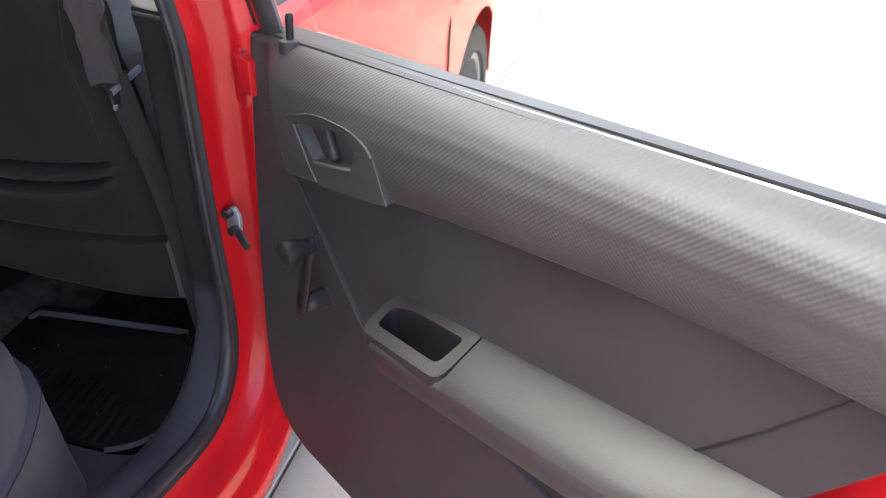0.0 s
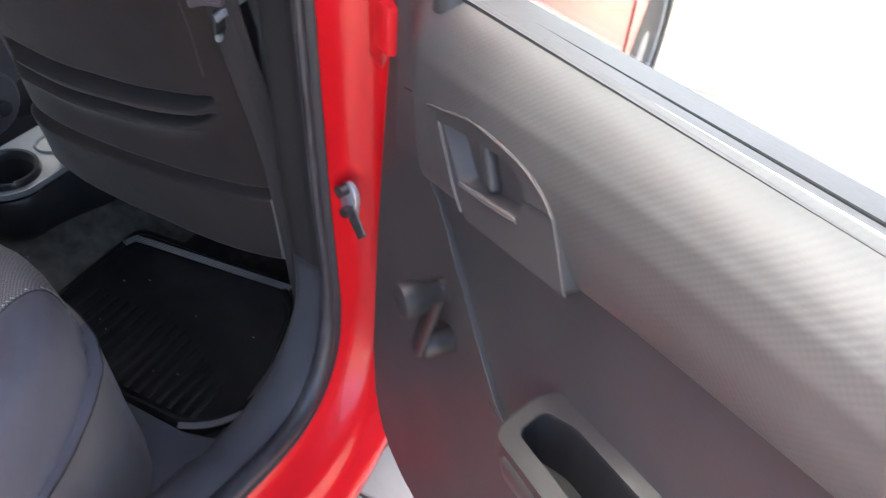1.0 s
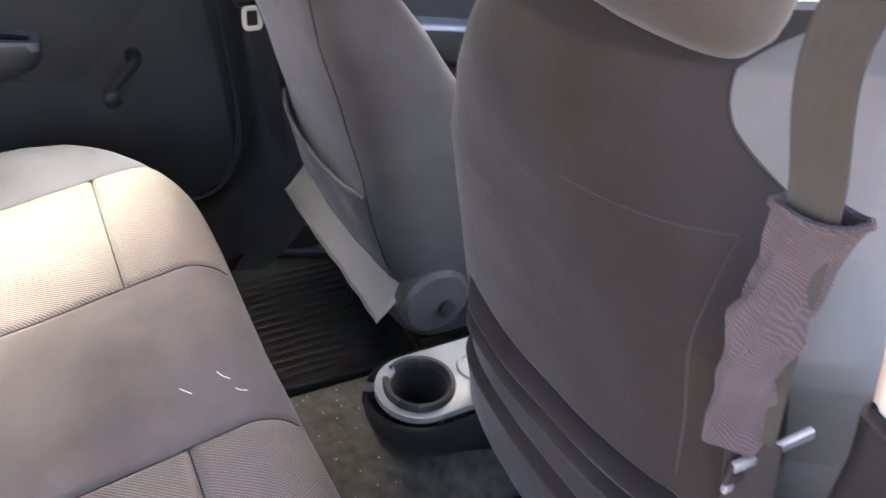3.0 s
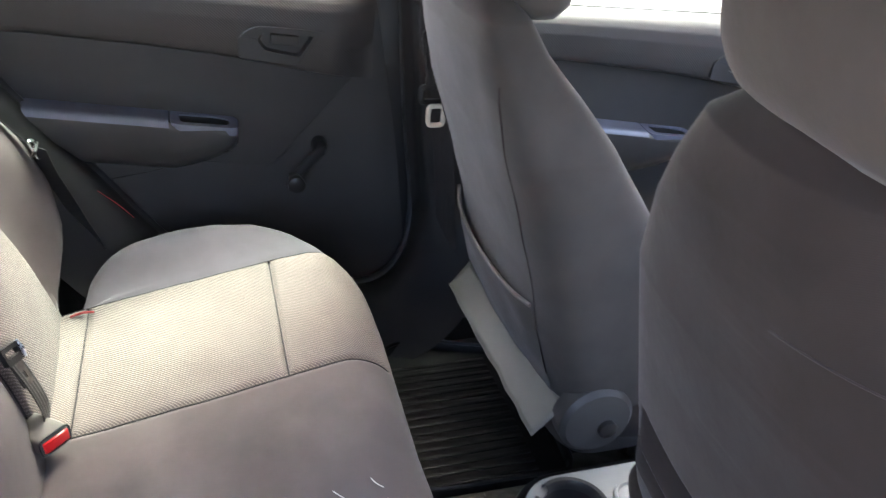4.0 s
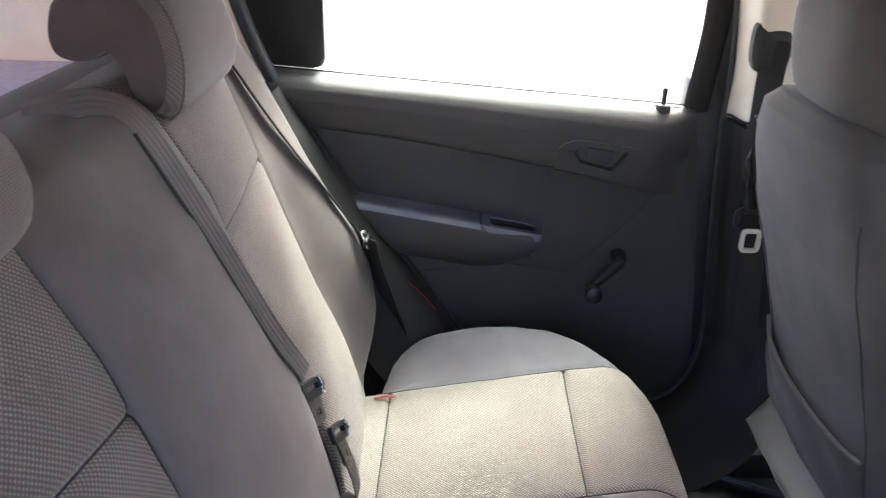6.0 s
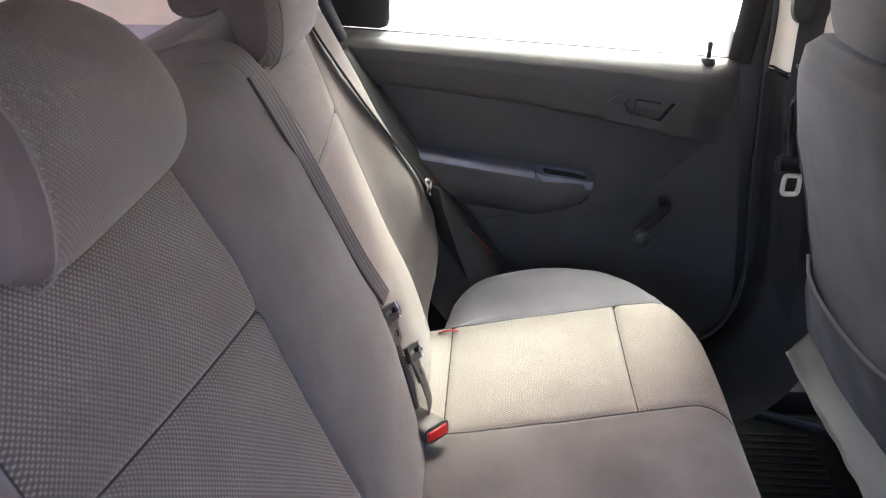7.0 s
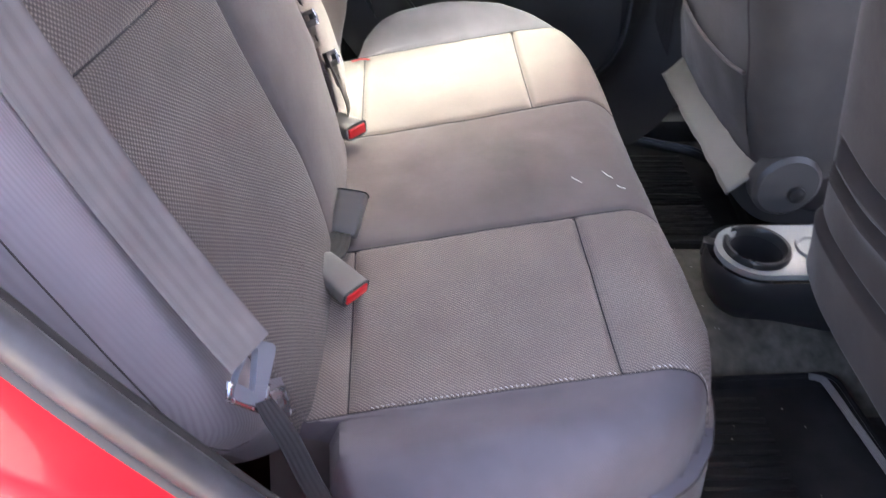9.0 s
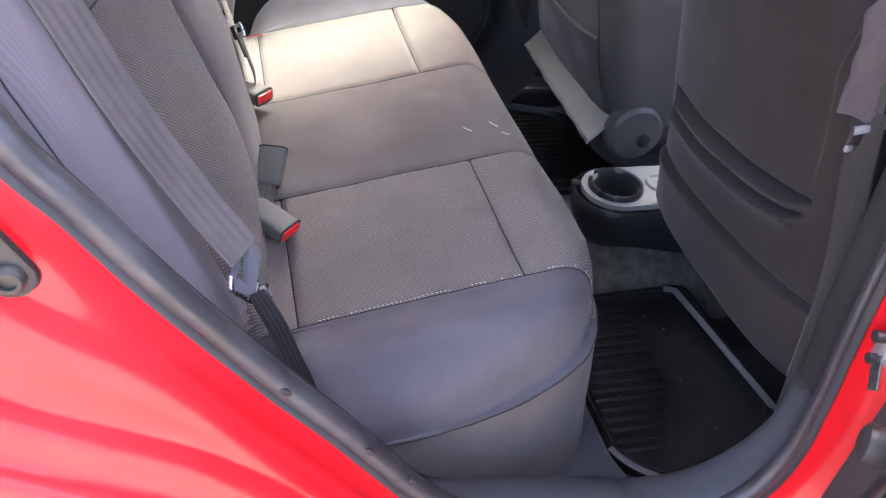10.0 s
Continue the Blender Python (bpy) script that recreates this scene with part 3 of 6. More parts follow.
def rear_headrest(cx, label):
    hr = thing("rear_headrest", (cx, 0.13, 1.07), label, "headrest", "rear headrests")
    prof = [(0.172, 1.090), (0.186, 1.104), (0.193, 1.135), (0.192, 1.17), (0.181, 1.208), (0.156, 1.234), (0.12, 1.245), (0.085, 1.237), (0.060, 1.212), (0.052, 1.182),
            (0.058, 1.16), (0.078, 1.153), (0.102, 1.158), (0.12, 1.166), (0.132, 1.158), (0.141, 1.138), (0.148, 1.112), (0.158, 1.096)]
    prof = [tuple(p) for p in spline([(0, y, z) for y, z in prof + prof[:1]], 48)][:-1]
    my, mz = 0.135, 1.17
    rings = []
    for k in range(15):
        t = -1 + 2 * k / 14
        edge = abs(t)
        g = 1 if edge < 0.72 else 0.86 + 0.14 * math.sqrt(max(0.0, 1 - ((edge - 0.72) / 0.28) ** 2))
        drop = 0.012 * max(0, edge - 0.4) ** 2
        half, sink = (0.126, 0.0) if t > 0 else (0.141, 0.07 * max(0.0, (edge - 0.3) / 0.7) ** 2)
        rings.append([(cx + half * t, my + (y - my) * g - drop * 2, mz - 0.004 + (z - mz) * g - sink * max(0.0, (z - 1.10) / 0.145)) for _, y, z in prof])
    vs, fs = loft(rings)
    flat = lambda c: abs(c[0] - cx) > (0.117 if c[0] > cx else 0.131)
    part("side_cheek", pick(vs, fs, lambda c: flat(c) and c[0] > cx), CHEEK, hr, "smooth brown-grey cloth cheek")
    part("side_cheek", pick(vs, fs, lambda c: flat(c) and c[0] < cx), CHEEK, hr, "smooth brown-grey cloth cheek")
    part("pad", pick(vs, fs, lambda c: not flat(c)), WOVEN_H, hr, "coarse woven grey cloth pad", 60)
    bits = []
    for i in range(0, len(prof) - 1):
        for t in (0.1, 0.6):
            y, z = (1 - t) * prof[i][1] + t * prof[i + 1][1], (1 - t) * prof[i][2] + t * prof[i + 1][2]
            p = Vector((cx + 0.1135, my + (y - my) * 1.002, mz - 0.004 + (z - mz) * 1.002))
            bits.append(tube([p, p + Vector((0.003, 0, 0.0015))], 0.0006, 4))
    tagged(part("stitching", merge(*bits), VINYL, hr, "row of pale stitches"), kind="stuff")
    for sx in (-0.06, 0.06):
        part("support_rod", tube([(cx + sx, 0.128, 1.0), (cx + sx, 0.128, 1.19)], 0.005, 8), DARK_STEEL, hr)
    part("edge_seam", tube([Vector((cx + 0.118, my + (y - my) * 0.99, mz - 0.004 + (z - mz) * 0.99)) for _, y, z in prof], 0.0012, 5), SMOOTH, hr)


bench_seat = seat_cushion()
seat_backrest(bench_seat)
rear_headrest(X0 + 0.285, "grey woven headrest on the rear bench beside the open door")
rear_headrest(X0 - 0.285, "grey woven headrest on the rear bench beside the closed door")


# ---- front seats ----
SEAT_Z = [0.36, 0.42, 0.50, 0.60, 0.70, 0.80, 0.90, 0.97, 1.02, 1.06, 1.085]
SEAT_W = [0.215, 0.238, 0.25, 0.256, 0.258, 0.256, 0.240, 0.202, 0.160, 0.128, 0.085]
SEAT_Y = [1.125, 1.113, 1.098, 1.078, 1.06, 1.04, 1.015, 0.998, 0.988, 0.988, 1.0]
SEAT_P = {False: 3.4, True: 4.6}
# the driver's seat: half width, rear line and half thickness
PASSENGER_Z = [0.36, 0.42, 0.50, 0.60, 0.70, 0.80, 0.90, 0.99, 1.05, 1.10, 1.128]
DRIVER_W = [0.215, 0.232, 0.242, 0.250, 0.252, 0.250, 0.238, 0.214, 0.186, 0.160, 0.115]
DRIVER_Y = [1.118, 1.103, 1.083, 1.056, 1.031, 1.001, 0.968, 0.950, 0.939, 0.935, 0.945]
DRIVER_D = [0.09, 0.10, 0.107, 0.11, 0.108, 0.10, 0.083, 0.064, 0.048, 0.038, 0.022]
SEAT_D = [0.05, 0.062, 0.07, 0.074, 0.074, 0.072, 0.066, 0.06, 0.054, 0.045, 0.026]

# height, slope and upward bow of the creases; depth and run of the pleats
PLEATS = (((0.692, 0.085, 0.35), 0.019, 0.03), ((0.657, 0.09, 0.75), 0.019, 0.027))
HEM = (0.553, 0.06, 0.1)


def pleat_z(dx, bow):
    return bow[0] + bow[1] * dx + bow[2] * dx * dx


def split_ring(ring, x):
    """The same ring of 150 points, its rear half spread anew so that one point lies on the seam at x."""
    rear_half = ring[75:] + ring[:1]
    cut = next((k for k in range(40, len(rear_half) - 1) if rear_half[k + 1].x > x), len(rear_half) - 3)
    a, b = rear_half[cut], rear_half[cut + 1]
    q = a.lerp(b, min(1.0, max(0.0, (x - a.x) / max(1e-6, b.x - a.x))))
    spread = lambda pts, n: [pts[int(t)].lerp(pts[min(len(pts) - 1, int(t) + 1)], t - int(t)) for t in np.linspace(0, len(pts) - 1, n + 1)[:-1]]
    return ring[:75] + spread(rear_half[:cut + 1] + [q], 60) + spread([q] + rear_half[cut + 1:], 15)


def front_seat(cx, label, torn):
    seat = thing("front_seat", (cx, 1.25, 0.3), label, "car seat", "front seats")
    edge = lambda z: sum(float(np.interp(z + 0.007 * k, [0.80, 0.88, 0.94, 1.0, 1.03, 1.05, 1.08, 1.12], [0.584, 0.575, 0.564, 0.540, 0.515, 0.480, 0.460, 0.452])) for k in range(-4, 5)) / 9
    zs = np.linspace(0.36, 1.085, 260) if torn else np.linspace(0.428, 1.128, 320)
    rings = []
    for z in zs:
        w, y, d = (float(np.interp(z, SEAT_Z if torn else PASSENGER_Z, c)) for c in ((DRIVER_W, DRIVER_Y, DRIVER_D) if torn else (SEAT_W, SEAT_Y, SEAT_D)))
        if not torn:
            w = max(w, 0.256 if z < 0.6 else 0.0)
        y += d
        ring = []
        for p in superring((cx, y, z), (1, 0, 0), (0, 1, 0), w, d, SEAT_P[torn], 64 if torn else 150):
            t = (p.x - cx) / w
            if p.y < y:
                p.y -= (0.006 if torn else 0.014) * (1 - t * t)
                if not torn:
                    # two tucked pleats and the padded band along the lower edge
                    ends = min(1.0, max(0.0, 0.178 - (p.x - cx)) / 0.012) * min(1.0, max(0.0, 0.20 + p.x - cx) / 0.05)
                    for bow, amp, run in PLEATS:
                        low = pleat_z(p.x - cx, bow) - z
                        rise = min(1.0, max(0.0, low / 0.008 + 0.2))
                        p.y -= amp * ends * rise * rise * (3 - 2 * rise) * (math.exp(-((low / run) ** 2)) if low > 0 else 1.0)
                        p.y += 0.017 * ends * math.exp(-(((low + 0.003) / 0.0045) ** 2))
                    low = pleat_z(p.x - cx, HEM) - z
                    rise = min(1.0, max(0.0, low / 0.014 + 0.2))
                    p.y -= 0.012 * rise * rise * (3 - 2 * rise)
                    p.y += 0.009 * math.exp(-(((low + 0.002) / 0.0045) ** 2))
                    p.y += 0.015 * max(0.0, (0.445 - z) / 0.017) ** 2
                    p.y -= 0.006 * max(0.0, min(1.0, (0.55 - z) / 0.1)) * (p.x - cx + 0.17) / 0.4
            if not torn and p.x > cx:
                full = float(np.interp(z, [0.80, 0.92, 1.02, 1.07, 1.11], [1.10, 1.16, 1.38, 1.65, 1.8]))
                p.y += 0.32 * (full - 1.12) * ((p.x - cx) / w) ** 2
                p.y += (0.07 + 0.08 * min(1.0, max(0.0, (z - 0.92) / 0.1))) * t ** 4 * min(1.0, max(0.0, (z - 0.62) / 0.2))
                p.x = cx + (p.x - cx) * full
            p.y += 0.003 * noise.noise(Vector((p.x * 12, z * 12, cx)))
            ring.append(p)
        rings.append(ring if torn else split_ring(ring, edge(z)))
    # the back panel ends at a seam; shade deepens its dark colour, window light the paler side cloth
    vs, fs = loft(rings)
    if torn:
        back = part("backrest", (vs, fs), SMOOTH_F_LIT, seat, "smooth dark cloth back", 70)
    else:
        at = [(k % 150, f) for k, f in enumerate(fs)]
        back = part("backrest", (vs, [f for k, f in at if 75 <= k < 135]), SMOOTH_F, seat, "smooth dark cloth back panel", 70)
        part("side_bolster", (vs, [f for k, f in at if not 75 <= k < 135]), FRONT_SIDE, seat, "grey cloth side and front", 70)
    def rear(x, z):
        """The rear face of the backrest at x and z."""
        ring = rings[int(np.clip(round((z - zs[0]) / (zs[1] - zs[0])), 0, len(zs) - 1))]
        mid = sum(q.y for q in ring) / len(ring)
        line = sorted(((p.x, p.y) for p in ring if p.y < mid))
        return float(np.interp(x, [p[0] for p in line], [p[1] for p in line]))
    if not torn:
        # stitched creases under the pleats
        for bow, x0, x1 in ((PLEATS[0][0], -0.17, 0.176), (PLEATS[1][0], -0.17, 0.176), (HEM, -0.20, 0.22)):
            line = [(cx + dx, rear(cx + dx, pleat_z(dx, bow) + 0.003) - 0.0005, pleat_z(dx, bow) + 0.003) for dx in np.linspace(x0, x1, 40)]
            part("pleat_seam", tube(line, 0.0014, 6), BELT_DARK, back)
        # the flat seam of the back panel: across the shoulders and down the outer side
        line = [(x, rear(x, z) - 0.0002, z) for x, z in [(0.37 + 0.0137 * k, 0.985 + 0.0012 * k) for k in range(11)] + [(0.508 + 0.0012 * k, 0.995 - 0.02 * k) for k in range(13)]]
        part("back_seam", tube(line, 0.0011, 5), SEAM_F, back)
        part("side_seam", tube([(edge(z), rear(edge(z), z) - 0.0002, z) for z in np.linspace(0.62, 1.10, 70)], 0.0012, 6), SEAM_F, back)
    else:
        for sx in (-0.17, 0.18):
            line = [(cx + sx * (0.92 + 0.1 * z), rear(cx + sx * (0.92 + 0.1 * z), z) - 0.0004, z) for z in np.linspace(0.42, 0.99, 26)]
            part("back_seam", tube(line, 0.0013, 5), SEAM_F, back)
    # cushion
    rings = []
    for y in np.linspace(1.16, 1.64, 14):
        e = max(abs(y - 1.4) / 0.24, 0)
        g = math.sqrt(max(0.02, 1 - e ** 6))
        rings.append(superring((cx, y, 0.44 + 0.06 * (y - 1.16)), (1, 0, 0), (0, 0, 1), 0.25 * (0.9 + 0.1 * g), 0.085 * g, 3.2, 36))
    part("cushion", loft(rings), SMOOTH_F, seat, "smooth dark cloth cushion", 60)
    # headrest
    rings = []
    for k in range(15):
        t = -1 + 2 * k / 14
        g = math.sqrt(max(0.05, 1 - abs(t) ** 3.5))
        wide = 0.14 if torn else 0.145 - 0.006 * (t + 1)
        low, half, deep = (1.157, 0.105, 0.074) if torn else (1.222, 0.104, 0.062)
        rings.append(superring((cx + (0.0 if torn else 0.026), 1.022 - 0.012 * (1 - t * t) - 0.01 * t, low + half * t), (1, 0, 0), (0, 1, 0), wide * (0.74 + 0.26 * g), deep * (0.35 + 0.65 * g), 3.0 if torn else 2.6, 36))
    head = part("headrest", loft(rings), SMOOTH_F_LIT, seat, "smooth dark cloth headrest", 60)
    for sx in (-0.07, 0.07):
        part("support_rod", tube([(cx + sx, 1.01 if torn else 1.035, 1.05), (cx + sx, 1.02, 1.16)], 0.006, 8), STEEL, head)
    # slide rails and base
    for sx in (-0.19, 0.19):
        part("rail", box((cx + sx, 1.45, 0.285), (0.04, 0.4, 0.05), 0.006), DARK_STEEL, seat)
        part("bracket", box((cx + sx, 1.33, 0.36), (0.03, 0.14, 0.12), 0.008), DARK_STEEL, seat)
    for sx in ((0.232,) if torn else ()):
        disc = [superring((cx + sx + k, 1.145, 0.465), (0, 1, 0), (0, 0, 1), r, r, 2, 28) for k, r in ((-0.022, 0.05), (-0.018, 0.062), (0.012, 0.062), (0.02, 0.054), (0.022, 0.03))]
        cover = part("recliner_cover", loft(disc), DOOR, seat, "round grey plastic recliner cover")
        hub = [superring((cx + sx + k, 1.16, 0.455), (0, 1, 0), (0, 0, 1), r, r, 2, 18) for k, r in ((0.018, 0.016), (0.03, 0.015), (0.033, 0.01))]
        part("knob", loft(hub), BLACK, cover)
    if torn:
        # pocket top edge, a rolled hem that sags away from the back
        hem = spline([(-0.495, 1.034, 0.675), (-0.43, 1.018, 0.662), (-0.32, 1.014, 0.652), (-0.20, 1.024, 0.648), (-0.145, 1.04, 0.648)], 24)
        part("pocket_hem", tube(hem, 0.0035, 8), SMOOTH, seat, "frayed grey hem of the pocket")
        rows = []
        for i in range(25):
            t = i / 24
            top = hem[min(23, int(t * 23))]
            low = Vector((-0.50 + 0.38 * t, 1.066 + 0.02 * t - 0.012 * math.sin(math.pi * t), 0.515 - 0.02 * t))
            rows.append([tuple(top.lerp(low, k / 8) + Vector((0, -0.004 * math.sin(math.pi * k / 8) - 0.004 * noise.noise(Vector((t * 5, k * 0.4, 2))), 0))) for k in range(9)])
        part("pocket_front", grid(rows), SMOOTH_F_LIT, seat, "slack grey pocket cloth")
        rows = []
        for i in range(31):
            t = i / 30
            up, free = Vector((-0.485, 1.064, 0.516)).lerp(Vector((-0.098, 1.104, 0.487)), t), Vector((-0.44, 1.011, 0.499)).lerp(Vector((-0.095, 1.05, 0.434)), t)
            rows.append([tuple(up.lerp(free, k / 8) + Vector((0, -0.0035, -0.006)) * math.sin(math.pi * k / 8) * (0.6 + 0.7 * math.sin(8 * t + 1)) + Vector((0, 0.003, 0.002)) * noise.noise(Vector((t * 9, k * 0.4, 4)))) for k in range(9)])
        flap = part("pocket_flap", grid(rows), VINYL, seat, "loose pale vinyl flap torn from the pocket")
        sol = flap.modifiers.new("thickness", "SOLIDIFY")
        sol.thickness = 0.002
        edge = [r[-1] for r in rows]
        part("flap_hem", tube(edge, 0.0022, 6), VINYL, flap)
        part("flap_seam", tube([r[5] for r in rows], 0.0011, 5), SMOOTH, flap)


front_seat(X0 + 0.31, "dark cloth front passenger seat with two pleats across its back", False)
front_seat(X0 - 0.343, "dark cloth driver's seat with a torn pale back pocket", True)


# ---- doors ----
def frame_of(origin, u, v, w):
    return Matrix(((u[0], v[0], w[0], origin[0]), (u[1], v[1], w[1], origin[1]), (u[2], v[2], w[2], origin[2]), (0, 0, 0, 1)))


_r = radians(4.2)
RIGHT = frame_of((0.936, 0.854, 0.952), (0.8 * math.cos(_r), -0.6 * math.cos(_r), math.sin(_r)), (-0.8 * math.sin(_r), 0.6 * math.sin(_r), math.cos(_r)), (-0.6, -0.8, 0))
LEFT = frame_of((-0.662, 0.815, 0.91), (0, -1, 0), (0, 0, 1), (1, 0, 0))
LEFT_FRONT = frame_of((-0.662, 1.773, 0.835), (0, -1, 0), (0, 0, 1), (1, 0, 0))

GROOVE = ((-0.12, -0.10, -0.02, 0.03, 0.10, 0.156, 0.267, 0.356, 0.477, 0.57, 0.641, 0.73), (-0.104, -0.100, -0.084, -0.074, -0.057, -0.044, -0.024, -0.011, 0.006, 0.014, 0.017, 0.021))


def groove(u):
    return float(np.interp(u, *GROOVE))


def belt(u):
    return 0.070 + 0.062 * (u + 0.1)


def arm_top(u):
    return -0.172 + 0.15 * (u - 0.155)


TRIM_OUT = [(-0.102, 0.068), (-0.125, -0.08), (-0.15, -0.26), (-0.168, -0.44), (-0.165, -0.54), (-0.13, -0.59), (-0.07, -0.605), (0.06, -0.595), (0.22, -0.575), (0.33, -0.52),
            (0.43, -0.40), (0.51, -0.27), (0.60, -0.13), (0.68, -0.02), (0.72, 0.06), (0.73, 0.118)]
SKIN_OUT = [(-0.105, 0.02), (-0.13, -0.08), (-0.16, -0.28), (-0.178, -0.48), (-0.175, -0.62), (-0.15, -0.68), (0.20, -0.68), (0.34, -0.60),
            (0.46, -0.42), (0.55, -0.28), (0.64, -0.14), (0.725, -0.03), (0.76, 0.04), (0.765, 0.06)]


def stretched(outline, shift):
    """The outline with its front edge moved by shift."""
    return [(u + (shift if u < -0.05 else 0.0), v) for u, v in outline]


BOWED_OUT = rounded([(0.006, 0.005), (0.067, 0.0235), (0.117, 0.0265), (0.142, 0.0245), (0.162, 0.017), (0.174, 0.008), (0.196, -0.034), (0.064, -0.060), (0.050, -0.050)], 0.008, 4)
BOWED_IN = rounded([(0.022, 0.000), (0.067, 0.0105), (0.100, 0.0165), (0.118, 0.0185), (0.132, 0.0145), (0.139, 0.004), (0.132, -0.017), (0.060, -0.0345), (0.051, -0.032)], 0.006, 4)
PLAIN_OUT = rounded([(-0.002, 0.001), (0.105, 0.014), (0.133, 0.007), (0.146, -0.006), (0.147, -0.040), (0.045, -0.057)], 0.006, 4)
PLAIN_IN = rounded([(0.015, -0.006), (0.096, 0.0035), (0.108, 0.000), (0.114, -0.010), (0.103, -0.027), (0.041, -0.042)], 0.005, 4)


def crank_at(door, m, pivot, knob, reach):
    """A window crank: boss, arm and knob."""
    boss = part("window_crank", loft([[m @ Vector((pivot[0] + r * math.cos(a), pivot[1] + r * math.sin(a), w)) for a in np.linspace(0, 2 * math.pi, 20, endpoint=False)]
                                      for w, r in ((-0.03, 0.015), (-0.012, 0.014), (0.0, 0.012), (0.004, 0.008))]), BLACK, door, "dark plastic window crank")
    p, k = Vector((*pivot, 0.006)), Vector((*knob, reach - 0.022))
    ax = (k - p).normalized()
    side = ax.cross(Vector((0, 0, 1))).normalized()
    rings = []
    for t in np.linspace(-0.12, 1.12, 12):
        c, half = p.lerp(k, t), 0.0105 - 0.002 * t
        e = math.sqrt(max(0.1, 1 - (max(0, abs(t - 0.5) - 0.5) / 0.125) ** 2))
        rings.append([m @ (c + side * half * e * math.cos(a) + Vector((0, 0, 0.006 * e * math.sin(a)))) for a in np.linspace(0, 2 * math.pi, 14, endpoint=False)])
    part("arm", loft(rings), BLACK, boss)
    kn = [[m @ Vector((knob[0] + r * math.cos(a), knob[1] + r * math.sin(a), reach + w)) for a in np.linspace(0, 2 * math.pi, 20, endpoint=False)]
          for w, r in ((-0.026, 0.011), (-0.012, 0.0105), (-0.006, 0.0135), (0.006, 0.0165), (0.014, 0.0155), (0.017, 0.010))]
    part("knob", loft(kn), BLACK, boss, "round black knob")


def latch_recess(i, c, depth):
    """A shallow pocket with rounded walls inside the outline i."""
    rings = [[(c[0] + (a - c[0]) * k, c[1] + (b - c[1]) * k, w) for a, b in i] for k, w in ((1.0, 0.0022), (0.985, -0.001), (0.95, -0.6 * depth), (0.88, -depth))]
    vs, fs = grid(rings, True)
    fs.append(tuple(range(3 * len(i), 4 * len(i))))
    return vs, fs


def bowed_latch(door, m):
    """Latch handle in a bowed surround, flush with the panel."""
    o, i = BOWED_OUT, BOWED_IN
    at = lambda pts, w=0.0028: spline([m @ Vector((*p, w)) for p in pts], 24)
    hb = part("latch_bezel", frame_ring(o, i, -0.01, 0.0024, m), DOOR, door, "dark grey plastic latch surround")
    part("edge_bead", tube(at(((-0.004, 0.0035), (0.03, 0.0135), (0.067, 0.0235), (0.117, 0.0265), (0.142, 0.0245), (0.160, 0.0185), (0.172, 0.010))), 0.0013, 6), BEAD, hb)
    part("edge_bead", tube(at(((0.016, -0.002), (0.034, -0.028), (0.047, -0.046), (0.058, -0.057))), 0.0013, 6), BEAD, hb)
    part("edge_bead", tube(at(((0.173, 0.009), (0.182, -0.008), (0.195, -0.033))), 0.0008, 6), BEAD, hb)
    part("split_line", tube(at(((0.141, 0.004), (0.157, 0.008), (0.172, 0.0105))), 0.0009, 5), BLACK, hb)
    part("recess", xf(latch_recess(i, (0.085, -0.008), 0.011), m), DOOR, hb)
    part("lever", xf(box((0.080, -0.007, -0.007), (0.011, 0.038, 0.010), 0.004, 3, Euler((0, 0, 0.44)).to_matrix()), m), DOOR, hb, "grey pull lever")
    part("lower_lip", tube(at(((0.053, -0.035), (0.091, -0.0275), (0.132, -0.0175)), 0.0015), 0.0024, 8), BEAD, hb)
    part("crease", tube(at(((-0.052, -0.006), (-0.028, 0.000), (-0.004, 0.005)), -0.0002), 0.0008, 5), BLACK, hb)


def plain_latch(door, m):
    """Latch handle in a slanted surround, flush with the panel."""
    o, i = PLAIN_OUT, PLAIN_IN
    at = lambda pts, w=0.0028: spline([m @ Vector((*p, w)) for p in pts], 20)
    hb = part("latch_bezel", frame_ring(o, i, -0.012, 0.0024, m), DOOR, door, "dark grey plastic latch surround")
    part("edge_bead", tube(at(((-0.002, 0.001), (0.05, 0.008), (0.105, 0.0135), (0.128, 0.008), (0.143, -0.005))), 0.0011, 6), BEAD, hb)
    part("edge_bead", tube(at(((0.012, -0.013), (0.028, -0.034), (0.043, -0.053))), 0.0013, 6), BEAD, hb)
    part("split_line", tube(at(((0.115, -0.008), (0.13, -0.004), (0.146, -0.004))), 0.0008, 5), BLACK, hb)
    part("lower_lip", tube(at(((0.044, -0.0425), (0.075, -0.035), (0.102, -0.028)), 0.002), 0.0013, 6), BEAD, hb)
    part("recess", xf(latch_recess(i, (0.065, -0.018), 0.009), m), DOOR, hb)
    part("lever", xf(box((0.066, -0.014, -0.008), (0.05, 0.020, 0.006), 0.0028, 3, Euler((0, 0, 0.12)).to_matrix()), m), DOOR, hb, "dark pull lever")


